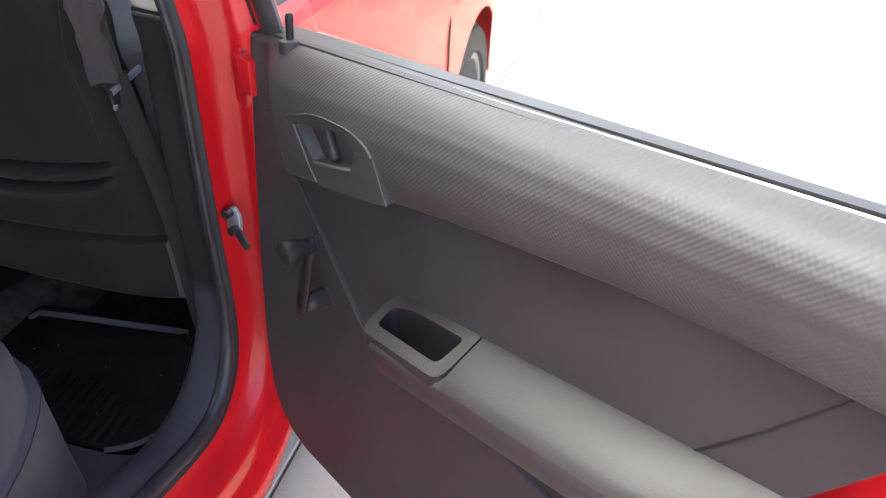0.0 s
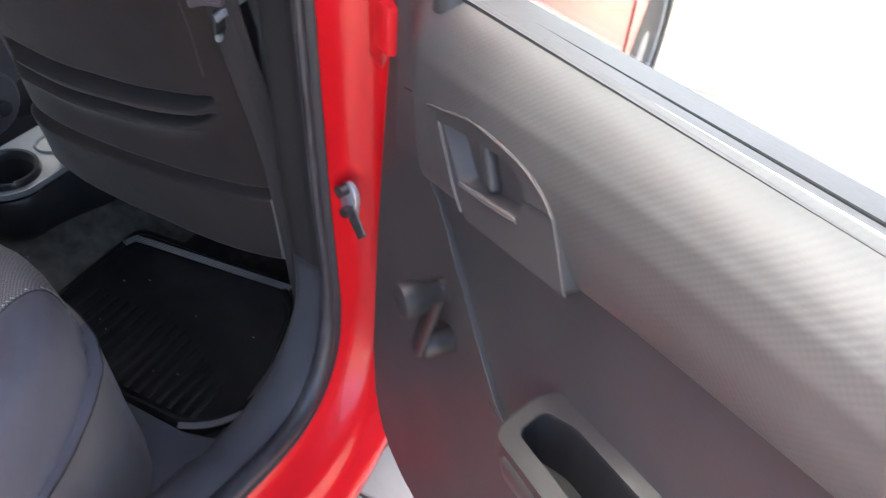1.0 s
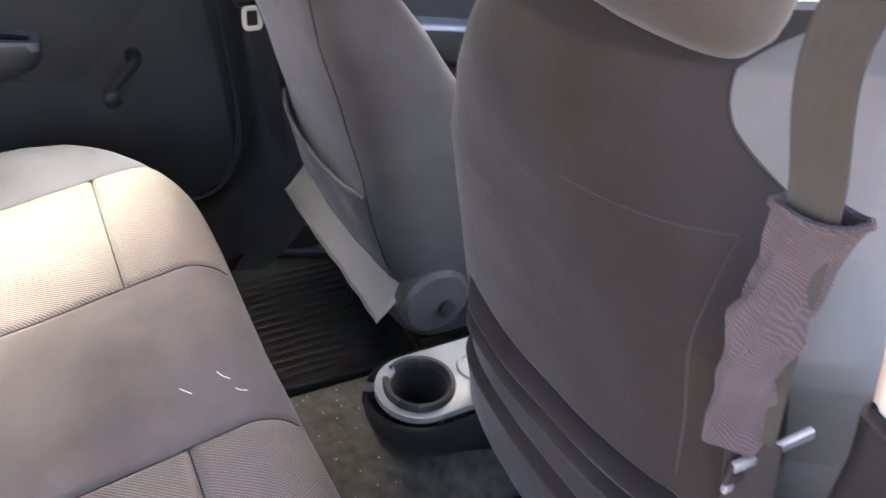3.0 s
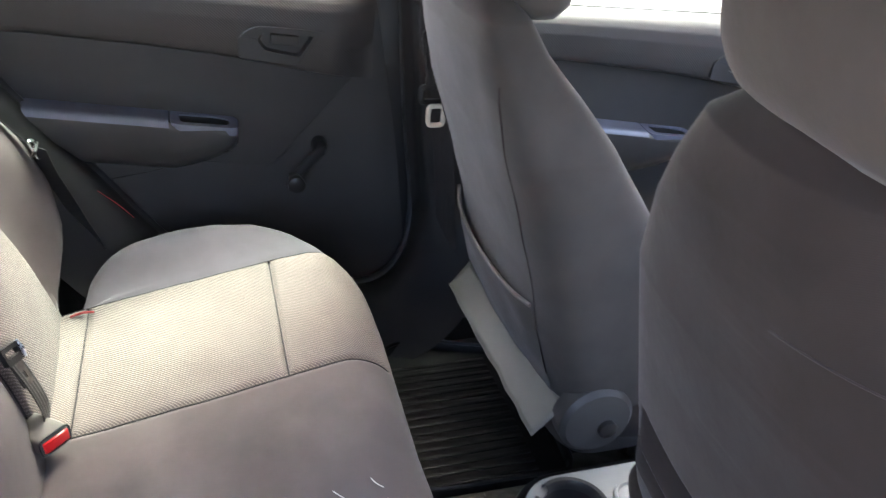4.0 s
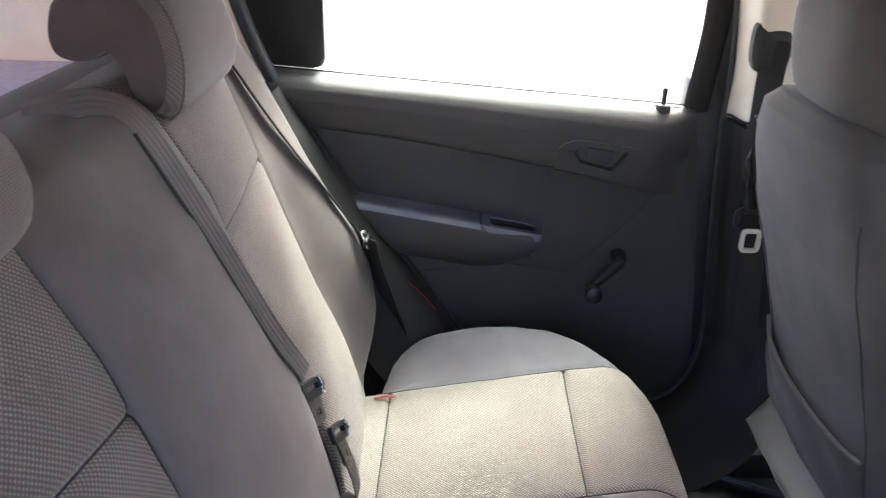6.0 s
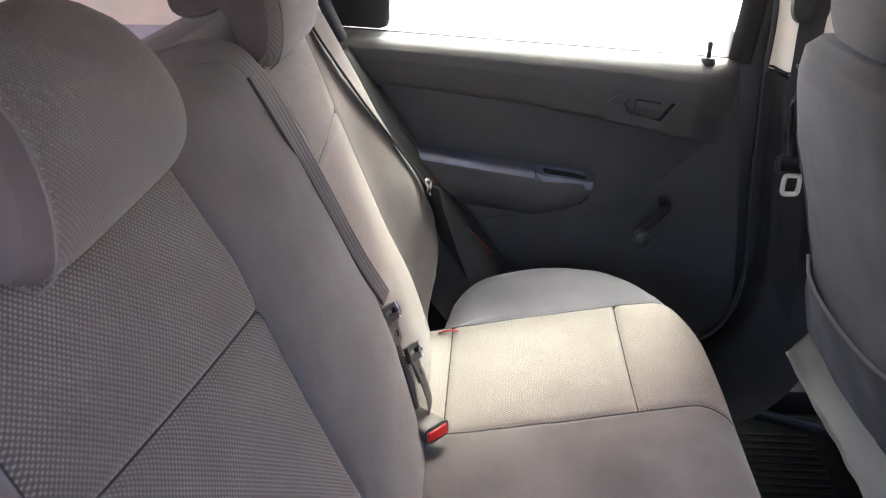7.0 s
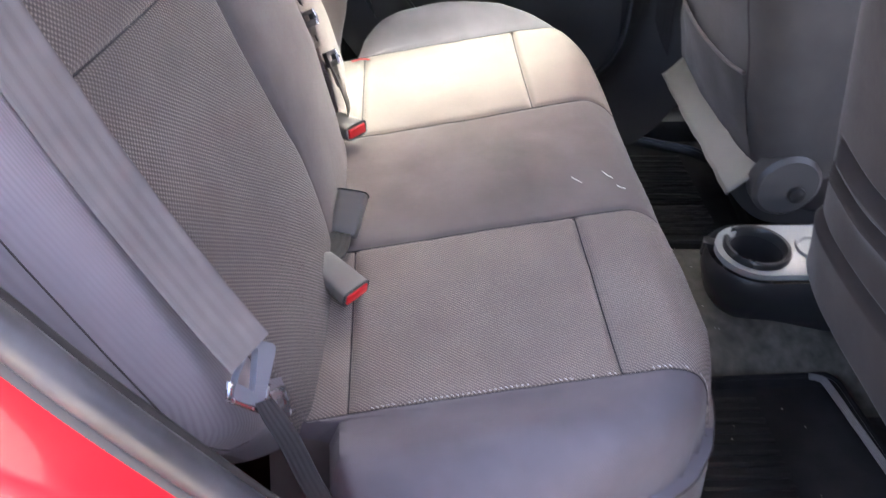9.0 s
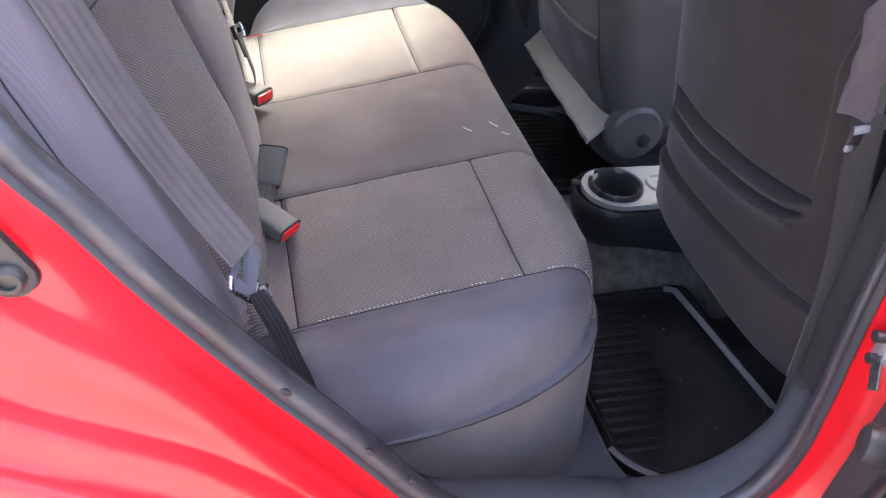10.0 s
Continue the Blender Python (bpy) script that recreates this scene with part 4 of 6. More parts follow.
def door_trim(door, m, knob, reach, cup=0.285, pivot=(0.04, -0.215), shift=0.0, rise=0.0, tilt=0.5, squeeze=1.0):
    """The inner side of a car door."""
    part("lower_panel", slab(rounded(stretched(TRIM_OUT, shift), 0.03), -0.075, -0.034, 0.010, m), DOOR, door, "grained dark grey plastic")
    # front field, ahead of the slanting line, flush with the upper panel's end
    field = [(-0.100, 0.067), (-0.122, -0.08), (-0.147, -0.26), (-0.164, -0.44), (-0.159, -0.535), (-0.126, -0.583), (-0.07, -0.598), (0.10, -0.593), (0.215, -0.579),
             (0.31, -0.50), (0.40, -0.36), (0.45, -0.28), (0.32, -0.262), (0.236, -0.245), (0.105, -0.267), (0.086, -0.254), (-0.05, -0.104), (-0.072, -0.08), (-0.072, 0.067)]
    part("front_field", slab(rounded(stretched(field, shift), 0.012, 3), -0.036, -0.028 if squeeze == 1 else -0.0325, 0.004 if squeeze == 1 else 0.001, m), DOOR, door, "grained dark grey plastic")
    # upper panel with the pressed pattern, rolling over to the window
    sec = [(0.0, -0.015), (0.04, -0.009), (0.12, -0.005), (0.3, -0.0005), (0.55, 0.002), (0.74, -0.001), (0.84, -0.007), (0.91, -0.015), (0.96, -0.025), (1.0, -0.042)]
    outer, inner = (PLAIN_OUT, PLAIN_IN) if squeeze < 1 else (BOWED_OUT, BOWED_IN)
    hole = [(0.5 * (p[0] + q[0]), 0.5 * (p[1] + q[1])) for p, q in zip(outer, inner)]
    us, ts, flush = np.linspace(-0.098 + 0.85 * shift, 0.70, 150), np.linspace(0, 1, 40), -0.0272 if squeeze == 1 else -0.0315
    vs = []
    for u in us:
        g, b = groove(u), belt(u)
        for t in [0.0, *ts, 1.0]:
            w = float(np.interp(t, [p[0] for p in sec], [p[1] for p in sec]))
            u0, u1 = (-0.088 - 0.16 * max(0.0, t - 0.35), -0.018 - 0.03 * max(0.0, t - 0.35)) if squeeze < 1 else (-0.07, -0.03) if t < 0.35 else (-0.07 - 0.035 * min(1.0, (t - 0.35) / 0.3), -0.03)
            k = min(1.0, max(0.0, (u - u0) / (u1 - u0)))
            k = k * k * (3 - 2 * k)
            vs.append((u, g + (b - g) * t, min(w, flush) + (w - min(w, flush)) * k))
        n = len(ts) + 2
        vs[-n] = (*vs[-n][:2], -0.036)
        vs[-1] = (u, belt(u) - 0.003, -0.044)
    rows = [vs[k * n:k * n + n] for k in range(len(us))]
    part("upper_panel", xf(pick(*grid(rows), lambda c: not within(c, hole)), m), DOOR_HATCH if squeeze == 1 else DOOR_HATCH_L, door, "dark grey plastic pressed with small pips", 60)
    # paler bead on the open door draws the highlight under the groove
    part("groove_bead", tube([m @ Vector((u, groove(u) - 0.0028, -0.031)) for u in np.linspace(0.06, 0.72, 40)], 0.0017, 6), BEAD if squeeze == 1 else DOOR, door)
    if squeeze == 1:
        part("panel_bead", tube([m @ Vector(p) for p in ((-0.040, -0.112, -0.0285), (0.006, -0.168, -0.0285), (0.05, -0.216, -0.0285), (0.084, -0.251, -0.0285), (0.10, -0.262, -0.0285))], 0.0009, 6), BEAD, door)
    if squeeze == 1:
        part("arm_bead", tube(spline([m @ Vector(p) for p in ((0.078, -0.262, -0.0285), (0.11, -0.264, -0.0285), (0.198, -0.249, -0.0285), (0.236, -0.24, -0.0285))], 14), 0.0014, 6), ARM, door)
    # armrest
    rows = []
    for u in np.linspace(cup, 0.66, 26):
        t = (u - cup) / (0.66 - cup)
        vt, k = arm_top(u) + rise, 1 - 0.75 * max(0, (t - 0.55) / 0.45) ** 1.6
        rows.append([m @ Vector((u, vt + dv, -0.037 + w * k)) for w, dv in ((-0.01, 0.006), (0.006, 0.003), (0.035, 0.003 - 0.03 * tilt), (0.05, 0.004 - 0.05 * tilt), (0.0555, 0.001 - 0.054 * tilt), (0.0585, -0.006 - 0.054 * tilt), (0.059, -0.013 - 0.054 * tilt), (0.056, -0.055), (0.045, -0.078), (0.028, -0.098), (0.0, -0.112), (-0.01, -0.115))])
    rest = part("armrest", grid([r[5:] for r in rows]), DOOR, door, "dark grey plastic armrest", 50)
    part("ledge", grid([r[:6] for r in rows]), LEDGE_SKYLIT if squeeze < 1 else ARM, rest, "smooth grey top ledge", 50)
    rows = []
    for u, k in ((0.156, 0.35), (0.160, 0.7), (0.168, 0.92), (0.18, 1), (0.23, 1), (cup, 1)):
        vt = arm_top(u) + rise
        f = 1.0 if squeeze == 1 else min(1.0, 0.35 + 0.65 * ((u - 0.156) / (cup - 0.158)) ** 0.55)
        rows.append([m @ Vector((u, vt + (dv if dv > -0.05 else dv * f), -0.037 + w * k)) for w, dv in ((0.05, 0.001 - 0.05 * tilt), (0.057, -0.003 - 0.054 * tilt), (0.059, -0.011 - 0.054 * tilt), (0.056, -0.055), (0.045, -0.078), (0.028, -0.098), (0.0, -0.112), (-0.01, -0.115))])
    part("pull_front", grid(rows), DOOR, door, "grey plastic", 50)
    shear = Matrix(((1, 0, 0, 0), (0.15, -tilt, 1, 0), (0, 1, 0, 0), (0, 0, 0, 1)))
    top = m @ Matrix.Translation((0, -0.172 - 0.15 * 0.155 - tilt * 0.03 + rise, 0)) @ shear
    outer = rounded([(0.155, -0.030), (0.157, 0.019), (cup - 0.002, 0.022), (cup - 0.002, -0.045), (0.20, -0.045)], 0.016, 5)
    inner = rounded([(0.170, -0.018), (0.172, 0.006), (cup - 0.020, 0.009), (cup - 0.016, -0.024), (0.20, -0.025)], 0.008, 5)
    bez = part("pull_cup", frame_ring(outer, inner, -0.012, 0.003, top), LEDGE_SKYLIT if squeeze < 1 else ARM, door, "grey plastic door pull cup")
    well = [[top @ Vector((a * s + (0.5 * cup + 0.08) * (1 - s), b * s - 0.01 * (1 - s), c)) for a, b in inner] for c, s in ((0.0, 1.0), (-0.05, 0.93), (-0.052, 0.9))]
    vs, fs = grid(well, True)
    fs.append(tuple(range(len(vs) - len(inner), len(vs))))
    part("well", (vs, fs), BLACK, bez)
    # latch handle
    if squeeze < 1:
        plain_latch(door, m)
    else:
        bowed_latch(door, m)
    crank_at(door, m, pivot, knob, reach)
    # crease to the rear
    part("crease", tube([m @ Vector(p) for p in ((0.535, -0.122, -0.0345), (0.565, -0.088, -0.034), (0.593, -0.057, -0.034), (0.64, 0.002, -0.0345))], 0.0013, 6), BLACK, door)
    # lock pin
    pu = -0.036 if squeeze == 1 else -0.04
    pb = belt(pu)
    base = part("lock_pin", loft([superring(m @ Vector((pu, pb + dv, -0.030)), m.to_3x3() @ Vector((1, 0, 0)), m.to_3x3() @ Vector((0, 0, 1)), r, r, 2, 18) for dv, r in ((-0.012, 0.014), (-0.004, 0.0135), (0.001, 0.0115), (0.002, 0.006))]), ARM, door, "black lock pin in a grey collar")
    part("stem", loft([superring(m @ Vector((pu, pb + dv, -0.030 - 0.05 * dv)), m.to_3x3() @ Vector((1, 0, 0)), m.to_3x3() @ Vector((0, 0, 1)), r, r, 2, 12) for dv, r in ((0.0, 0.0046), (0.020, 0.0046), (0.022, 0.0052), (0.028, 0.005), (0.031, 0.003))]), BLACK, base)
    # belt strips either side of the pane
    for w, drop in ((-0.054, -0.002), (-0.076, -0.0065)):
        part("belt_strip", tube([m @ Vector((u, belt(u) + drop, w)) for u in np.linspace(-0.10 + shift, 0.74, 18)], 0.0016, 8), SEAL_LINE, door)
    rows = [[m @ Vector((u, belt(u) + dv, w)) for w, dv in ((-0.0435, -0.001), (-0.054, -0.003), (-0.076, -0.0075), (-0.080, -0.012), (-0.084, -0.04), (-0.15, -0.07), (-0.168, -0.09))] for u in np.linspace(-0.10 + shift, 0.75, 16)]
    part("belt_ledge", grid(rows), BELT_SKY, door, "belt moulding painted pale for its sky reflection", 50)


def door_shell(door, m, glass_to=0.565, shift=0.0, lean=0.2, post=TRIM):
    """Painted shell, window frame and pane."""
    sk = rounded(stretched(SKIN_OUT, shift), 0.04)
    part("skin", slab(sk, -0.16, -0.076, 0.006, m), RED, door, "glossy red painted steel")
    post0 = [(-0.102, 0.062), (-0.104, 0.25), (-0.072, 0.44)]
    # open door's frame cover: lighter DOOR plastic stands for the daylight on it
    for name, mat, w, off, size in (("frame_cover", DOOR if post == RED else TRIM, -0.045, 0.0, (0.046, 0.022)), ("window_frame", post, -0.062, -0.042, (0.04, 0.03)), ("frame_seal", RUBBER, -0.064, -0.067, (0.014, 0.026))):
        pts = spline([(u + off, v, w + lean * max(0, v - 0.07)) for u, v in post0] + [(u, v, w + lean * (v - 0.07)) for u, v in ((0.05 + off * 0.3, 0.48 - off * 0.7), (0.30, 0.50 - off), (0.55, 0.47 - off), (0.66 - off, 0.38 - off), (0.72 - off, 0.25), (0.72 - off, 0.11))], 44)
        prof = [(size[0] / 2 * math.cos(a), size[1] / 2 * math.sin(a)) for a in np.linspace(0, 2 * math.pi, 10, endpoint=False)]
        path = [m @ p for p in pts]
        wdir = (m.to_3x3() @ Vector((0, 0, 1)))
        tang = [(path[min(k + 1, 43)] - path[max(k - 1, 0)]).normalized() for k in range(44)]
        part(name, sweep(path, lambda k: tang[k].cross(wdir), prof, lambda k: wdir), mat, door)
    # fixed black quarter panel behind the pane
    quarter = [(glass_to, belt(glass_to)), (0.70, belt(0.70)), (0.715, 0.24), (0.65, 0.40), (0.60, 0.46), (glass_to - 0.012, 0.49)]
    qm = m @ Matrix(((1, 0, 0, 0), (0, 1, 0, 0), (0, lean, 1, -0.07 * lean), (0, 0, 0, 1)))
    part("quarter_panel", slab(rounded(quarter, 0.02), -0.1, -0.07, 0.008, qm), BLACK, door, "black quarter panel")
    pane = [(-0.07, belt(-0.07) - 0.03), (glass_to, belt(glass_to) - 0.03), (glass_to - 0.012, 0.49), (0.05, 0.50), (-0.018, 0.44)]
    gl = part("window_pane", slab(pane, -0.086, -0.082, 0, qm), GLASS, door, "clear window glass")
    gl.visible_shadow = False


rear_right = thing("rear_door", (0.80, 1.03, 0.3), "red rear car door standing open with dark grey trim", "car door", "rear doors")
door_trim(rear_right, RIGHT, (0.048, -0.139), 0.034, 0.302, (-0.002, -0.253), shift=-0.037)
door_shell(rear_right, RIGHT, 0.65, -0.055, 0.26, RED)
rear_left = thing("rear_door", (-0.70, 0.95, 0.3), "closed red rear car door with dark grey trim", "car door", "rear doors")
door_trim(rear_left, LEFT, (0.062, -0.262), 0.055, 0.275, (0.007, -0.222), rise=0.006, tilt=0.05, squeeze=0.76)
door_shell(rear_left, LEFT)
front_left = thing("front_door", (-0.70, 1.9, 0.25), "closed front car door with dark grey trim", "car door", "front doors")
door_trim(front_left, LEFT_FRONT, (0.05, -0.25), 0.05, 0.275, (0.013, -0.20), rise=0.006, tilt=0.05, squeeze=0.76)
door_shell(front_left, LEFT_FRONT, 0.66)


# ---- car body ----
OPENING = [(0.10, 1.20), (0.14, 1.06), (0.178, 0.975), (0.213, 0.922), (0.25, 0.86), (0.29, 0.80), (0.352, 0.712), (0.408, 0.638), (0.458, 0.566), (0.503, 0.505), (0.56, 0.452),
           (0.63, 0.415), (0.706, 0.39), (0.784, 0.37), (0.861, 0.355), (0.918, 0.357), (0.962, 0.385), (0.99, 0.435), (1.0, 0.50), (0.997, 0.58), (0.985, 0.69), (0.974, 0.83),
           (0.966, 0.95), (0.960, 1.06), (0.935, 1.20), (0.875, 1.34), (0.70, 1.40), (0.45, 1.43), (0.22, 1.37), (0.12, 1.27)]


def tumble(z):
    return -0.2 * max(0.0, z - 0.97)


def opening_loop(n=180):
    pts = spline([(0, y, z) for y, z in OPENING + OPENING[:1]], n)[:-1]
    out = []
    for i, p in enumerate(pts):
        t = pts[(i + 1) % len(pts)] - pts[i - 1]
        nrm = Vector((0, -t.z, t.y)).normalized()
        if nrm.dot(p - Vector((0, 0.58, 0.85))) < 0:
            nrm = -nrm
        out.append((p, nrm))
    return out


LOOP = opening_loop()


def jamb(profile, side=1, keep=None):
    """A strip swept round the door opening: profile of (outward offset, x)."""
    rows = []
    for p, nrm in LOOP:
        rows.append([(X0 * (1 - side) + side * (x + tumble(p.z)), *(p + nrm * o).yz) for o, x in profile])
    vs, fs = grid(rows + rows[:1])
    return pick(vs, fs, keep) if keep else (vs, fs)


def car_body():
    car = thing("car_body", (X0, 0.5, 0.0), "glossy red hatchback car body with its rear door open", "car")
    red = [(0.009, 0.747), (0.022, 0.752), (0.036, 0.760), (0.043, 0.778), (0.050, 0.792), (0.060, 0.797), (0.078, 0.800), (0.086, 0.808), (0.092, 0.822), (0.105, 0.829)]
    behind = lambda c: c[1] < 0.62 and c[2] < 1.12
    part("door_jamb", jamb(red, 1, lambda c: not behind(c)), RED, car, "glossy red painted jamb", 50)
    # rear jamb and quarter panel: two folds that run together towards the sill
    rows = []
    for p, nrm in LOOP:
        if not (p.y < 0.66 and p.z < 1.15):
            continue
        soft = lambda zz, vv: sum(float(np.interp(p.z + k * 0.012, zz, vv)) for k in range(-4, 5)) / 9
        c1 = soft([0.6, 0.80, 0.835, 0.86, 0.918, 1.0], [0.03, 0.026, 0.034, 0.05, 0.065, 0.078])
        c2 = soft([0.42, 0.6, 0.70, 0.774, 0.814, 0.858, 0.95], [0.048, 0.048, 0.05, 0.076, 0.106, 0.128, 0.15])
        c3 = soft([0.42, 0.6, 0.70, 0.76, 0.83, 0.9, 1.0], [0.086, 0.082, 0.088, 0.12, 0.16, 0.19, 0.22])
        prof = [(0.009, 0.747), (0.018, 0.756), (0.5 * c1 + 0.011, 0.767), (c1 - 0.004, 0.771), (c1 + 0.001, 0.774), (c1 + 0.007, 0.782), (0.5 * (c1 + c2) + 0.004, 0.789), (c2 - 0.003, 0.790),
                (c2 + 0.002, 0.793), (c2 + 0.009, 0.802), (0.5 * (c2 + c3) + 0.004, 0.808), (c3 - 0.004, 0.811), (c3 + 0.003, 0.818), (c3 + 0.014, 0.827), (c3 + 0.04, 0.834), (c3 + 0.10, 0.838), (c3 + 0.22, 0.836), (c3 + 0.40, 0.81)]
        rows.append([(x + tumble(p.z), *(p + nrm * o).yz) for o, x in prof])
    part("quarter_panel", grid(rows), RED, car, "glossy red painted steel", 80)
    part("quarter_panel", grid([[(2 * X0 - x, y, z) for x, y, z in r[6:]] for r in rows]), RED, car, "glossy red painted steel", 35)
    # rear flanks and the two ends close the body
    for side in (1, -1):
        flank = []
        for y in np.linspace(-1.32, -0.16, 30):
            arch = math.sqrt(max(0.0, 0.33 ** 2 - (y + 0.06) ** 2)) + 0.29 if abs(y + 0.06) < 0.33 else 0.0
            lo, hi = max(0.24, arch), 1.0 - 0.03 * max(0, -0.8 - y)
            flank.append([(X0 + side * (0.80 - 0.04 * max(0, 0.45 - z) - 0.16 * max(0, z - 0.75) ** 1.3 - 0.22 * max(0, -0.9 - y) ** 2), y, z) for z in np.linspace(lo, hi, 12)])
        part("rear_flank", grid(flank), RED, car, "glossy red painted steel", 50)
    for y0, bow, zs_, half in ((-1.32, -0.12, (1.0, 0.9, 0.72, 0.5, 0.3, 0.24), 0.75), (3.0, 0.2, (0.86, 0.78, 0.62, 0.45, 0.3, 0.22), 0.74)):
        rows_e = [[(X0 + a * half, y0 + bow * (1 - a * a) * (1 - 0.5 * abs(z - 0.55)), z) for a in np.linspace(-1, 1, 17)] for z in zs_]
        part("end_panel", grid(rows_e), RED, car, "glossy red painted steel", 50)
    low = [(0.105, 0.829), (0.13, 0.828), (0.16, 0.815), (0.19, 0.78), (0.20, 0.70)]
    part("sill_skin", jamb(low, 1, lambda c: 0.5 < c[1] < 1.1 and c[2] < 0.36), RED, car, "glossy red painted sill", 50)
    # door seals and inner flange covers
    for side in (1, -1):
        slim = [min(1.0, max(0.0, (p.z - 0.42) / 0.16)) if p.y > 0.8 else 0.0 for p, _ in LOOP]
        slim = slim + slim[:1]
        mx = lambda x: X0 * (1 - side) + side * x
        seal = [Vector((mx(0.736 + tumble(p.z)), *(p - nrm * 0.003).yz)) for p, nrm in LOOP]
        girth = lambda t: 0.0135 - 0.0078 * slim[min(len(slim) - 1, round(t * (len(slim) - 1)))]
        part("door_seal", tube(seal + seal[:1], girth, 12), SEAL, car, "black rubber door seal")
        rows = []
        for k, (p, nrm) in enumerate(LOOP + LOOP[:1]):
            wide = 1 - 0.6 * slim[k]
            rows.append([(mx(x + tumble(p.z)), *(p + nrm * o * wide).yz) for o, x in ((-0.010, 0.728), (0.000, 0.742), (0.007, 0.748), (0.012, 0.7495), (0.0145, 0.744))])
        part("seal_flange", grid(rows), RUBBER, car, "black rubber flange", 60)
    part("door_jamb", jamb([(0.016, 0.748), (0.05, 0.79), (0.105, 0.829)], -1, lambda c: c[1] < 0.55 and c[2] < 0.8), RED, car, "glossy red painted jamb")
    part("door_jamb", jamb([(0.016, 0.748), (0.05, 0.79), (0.105, 0.829)], -1, lambda c: not (c[1] < 0.55 and c[2] < 0.8)), RUBBER, car, "black rubber covered jamb")
    # raised black ovals stand in for the dark clip holes in the flange
    for y, z, a in ((0.356, 0.714, 0.007), (0.439, 0.609, 0.007), (0.487, 0.547, 0.006)):
        n = Vector((0.9, 0.33, 0.28)).normalized()
        u = Vector((0, 0.62, -0.78))
        v = n.cross(u).normalized()
        part("clip", loft([superring(Vector((0.748, y, z)) + n * h, v.cross(n), v, a * g, a * 0.55 * g, 2, 14) for h, g in ((-0.004, 1.0), (0.002, 1.0), (0.0035, 0.7))]), BLACK, car, "black oval that stands for a clip hole")
    # inner covers that follow the opening: sill, pillar foot and wheel house
    for side in (1, -1):
        trim = [(-0.005, 0.731), (0.002, 0.724), (0.008, 0.718), (0.011, 0.700), (0.014, 0.680), (0.0165, 0.671), (0.022, 0.667), (0.09, 0.666), (0.15, 0.668)]
        sill = [(-0.006, 0.730), (-0.013, 0.720), (-0.016, 0.700), (-0.013, 0.680), (-0.004, 0.664), (0.012, 0.652), (0.045, 0.635), (0.09, 0.61), (0.115, 0.58)]
        arch_in = [(-0.006, 0.730), (-0.009, 0.724), (-0.009, 0.717), (-0.004, 0.711), (0.006, 0.707), (0.02, 0.705), (0.045, 0.703), (0.08, 0.70), (0.12, 0.698)]
        house, floor_side, post = [], [], []
        for p, nrm in LOOP:
            f = min(1.0, max(0.0, (p.z - (0.34 if side > 0 else 0.42)) / (0.13 if side > 0 else 0.16))) if p.y > 0.8 else 0.0
            g = min(1.0, max(0.0, (p.z - 0.40) / 0.10)) if p.y < 0.8 and side > 0 else 0.0
            base = [(a[0] + (b[0] - a[0]) * g, a[1] + (b[1] - a[1]) * g) for a, b in zip(sill, arch_in)]
            prof = [(a[0] + (b[0] - a[0]) * f, a[1] + (b[1] - a[1]) * f) for a, b in zip(base, trim)]
            row = [(X0 * (1 - side) + side * (x + tumble(p.z)), *(p + nrm * o).yz) for o, x in prof]
            if p.z < 1.0 and p.y < 0.52:
                house.append(row)
            if p.z < 0.56 and 0.49 < p.y:
                floor_side.append(row)
            if p.y > 0.9 and 0.54 < p.z < (1.012 if side > 0 else 0.98):
                post.append(row)
        part("wheel_house_cover", grid(house), TRIM, car, "dark grey plastic wheel house cover", 50)
        # closed side takes darker TRIM, cabin shade put into its colour
        part("sill_cover", grid(floor_side), SILL_SKYLIT if side > 0 else TRIM, car, "grey plastic sill cover", 50)
        part("pillar_cover", grid(post), TRIM, car, "dark grey plastic pillar cover", 50)
        sx = lambda x: X0 * (1 - side) + side * x
        foot = 1.008 if side > 0 else 0.975
        rows = []
        for z in np.linspace(foot - 0.005, 1.42, 14):
            y0 = float(np.interp(z, [0.83, 0.95, 1.06, 1.20, 1.34, 1.42], [0.966, 0.958, 0.952, 0.927, 0.868, 0.825]))
            rows.append([(sx(x + tumble(z)), y0 + dy, z) for x, dy in ((0.736, 0.004), (0.724, 0.014), (0.718, 0.019), (0.700, 0.022), (0.682, 0.025), (0.674, 0.029), (0.670, 0.038), (0.674, 0.10), (0.69, 0.12), (0.73, 0.125))])
        part("upper_pillar_cover", grid(rows), BEIGE, car, "beige plastic pillar cover", 50)
        part("pillar_lip", tube([(sx(x), y, foot) for x, y in ((0.724, 0.965), (0.717, 0.970), (0.695, 0.973), (0.671, 0.978), (0.666, 0.99), (0.665, 1.08))], 0.0028, 6), TRIM, car)
        part("side_member", box((sx(0.685), 1.25, 0.25), (0.08, 1.9, 0.1), 0.02), BLACK, car)
    part("painted_flange", ribbon([(-0.622, 0.41, 0.651), (-0.623, 0.44, 0.62), (-0.624, 0.462, 0.592)], [0.0016] * 3, [Vector((1, 0.2, 0.2))] * 3, 16), RED, car, "strip of red painted flange")
    part("seat_side_lining", box((-0.655, 0.25, 0.45), (0.02, 0.26, 0.30), 0.008), CARPET_D, car, "dark lining beside the bench")
    part("kick_lining", box((-0.711, 1.2, 0.36), (0.02, 0.3, 0.3), 0.006), BLACK, car)
    part("pillar_core", box((-0.735, 0.985, 0.66), (0.06, 0.17, 0.74), 0.01), BLACK, car)
    # body sides ahead of the opening, with wheel arch
    rows = []
    for y in np.linspace(1.095, 2.95, 60):
        arch = math.sqrt(max(0.0, 0.335 ** 2 - (y - 2.42) ** 2)) + 0.29 if abs(y - 2.42) < 0.335 else 0.0
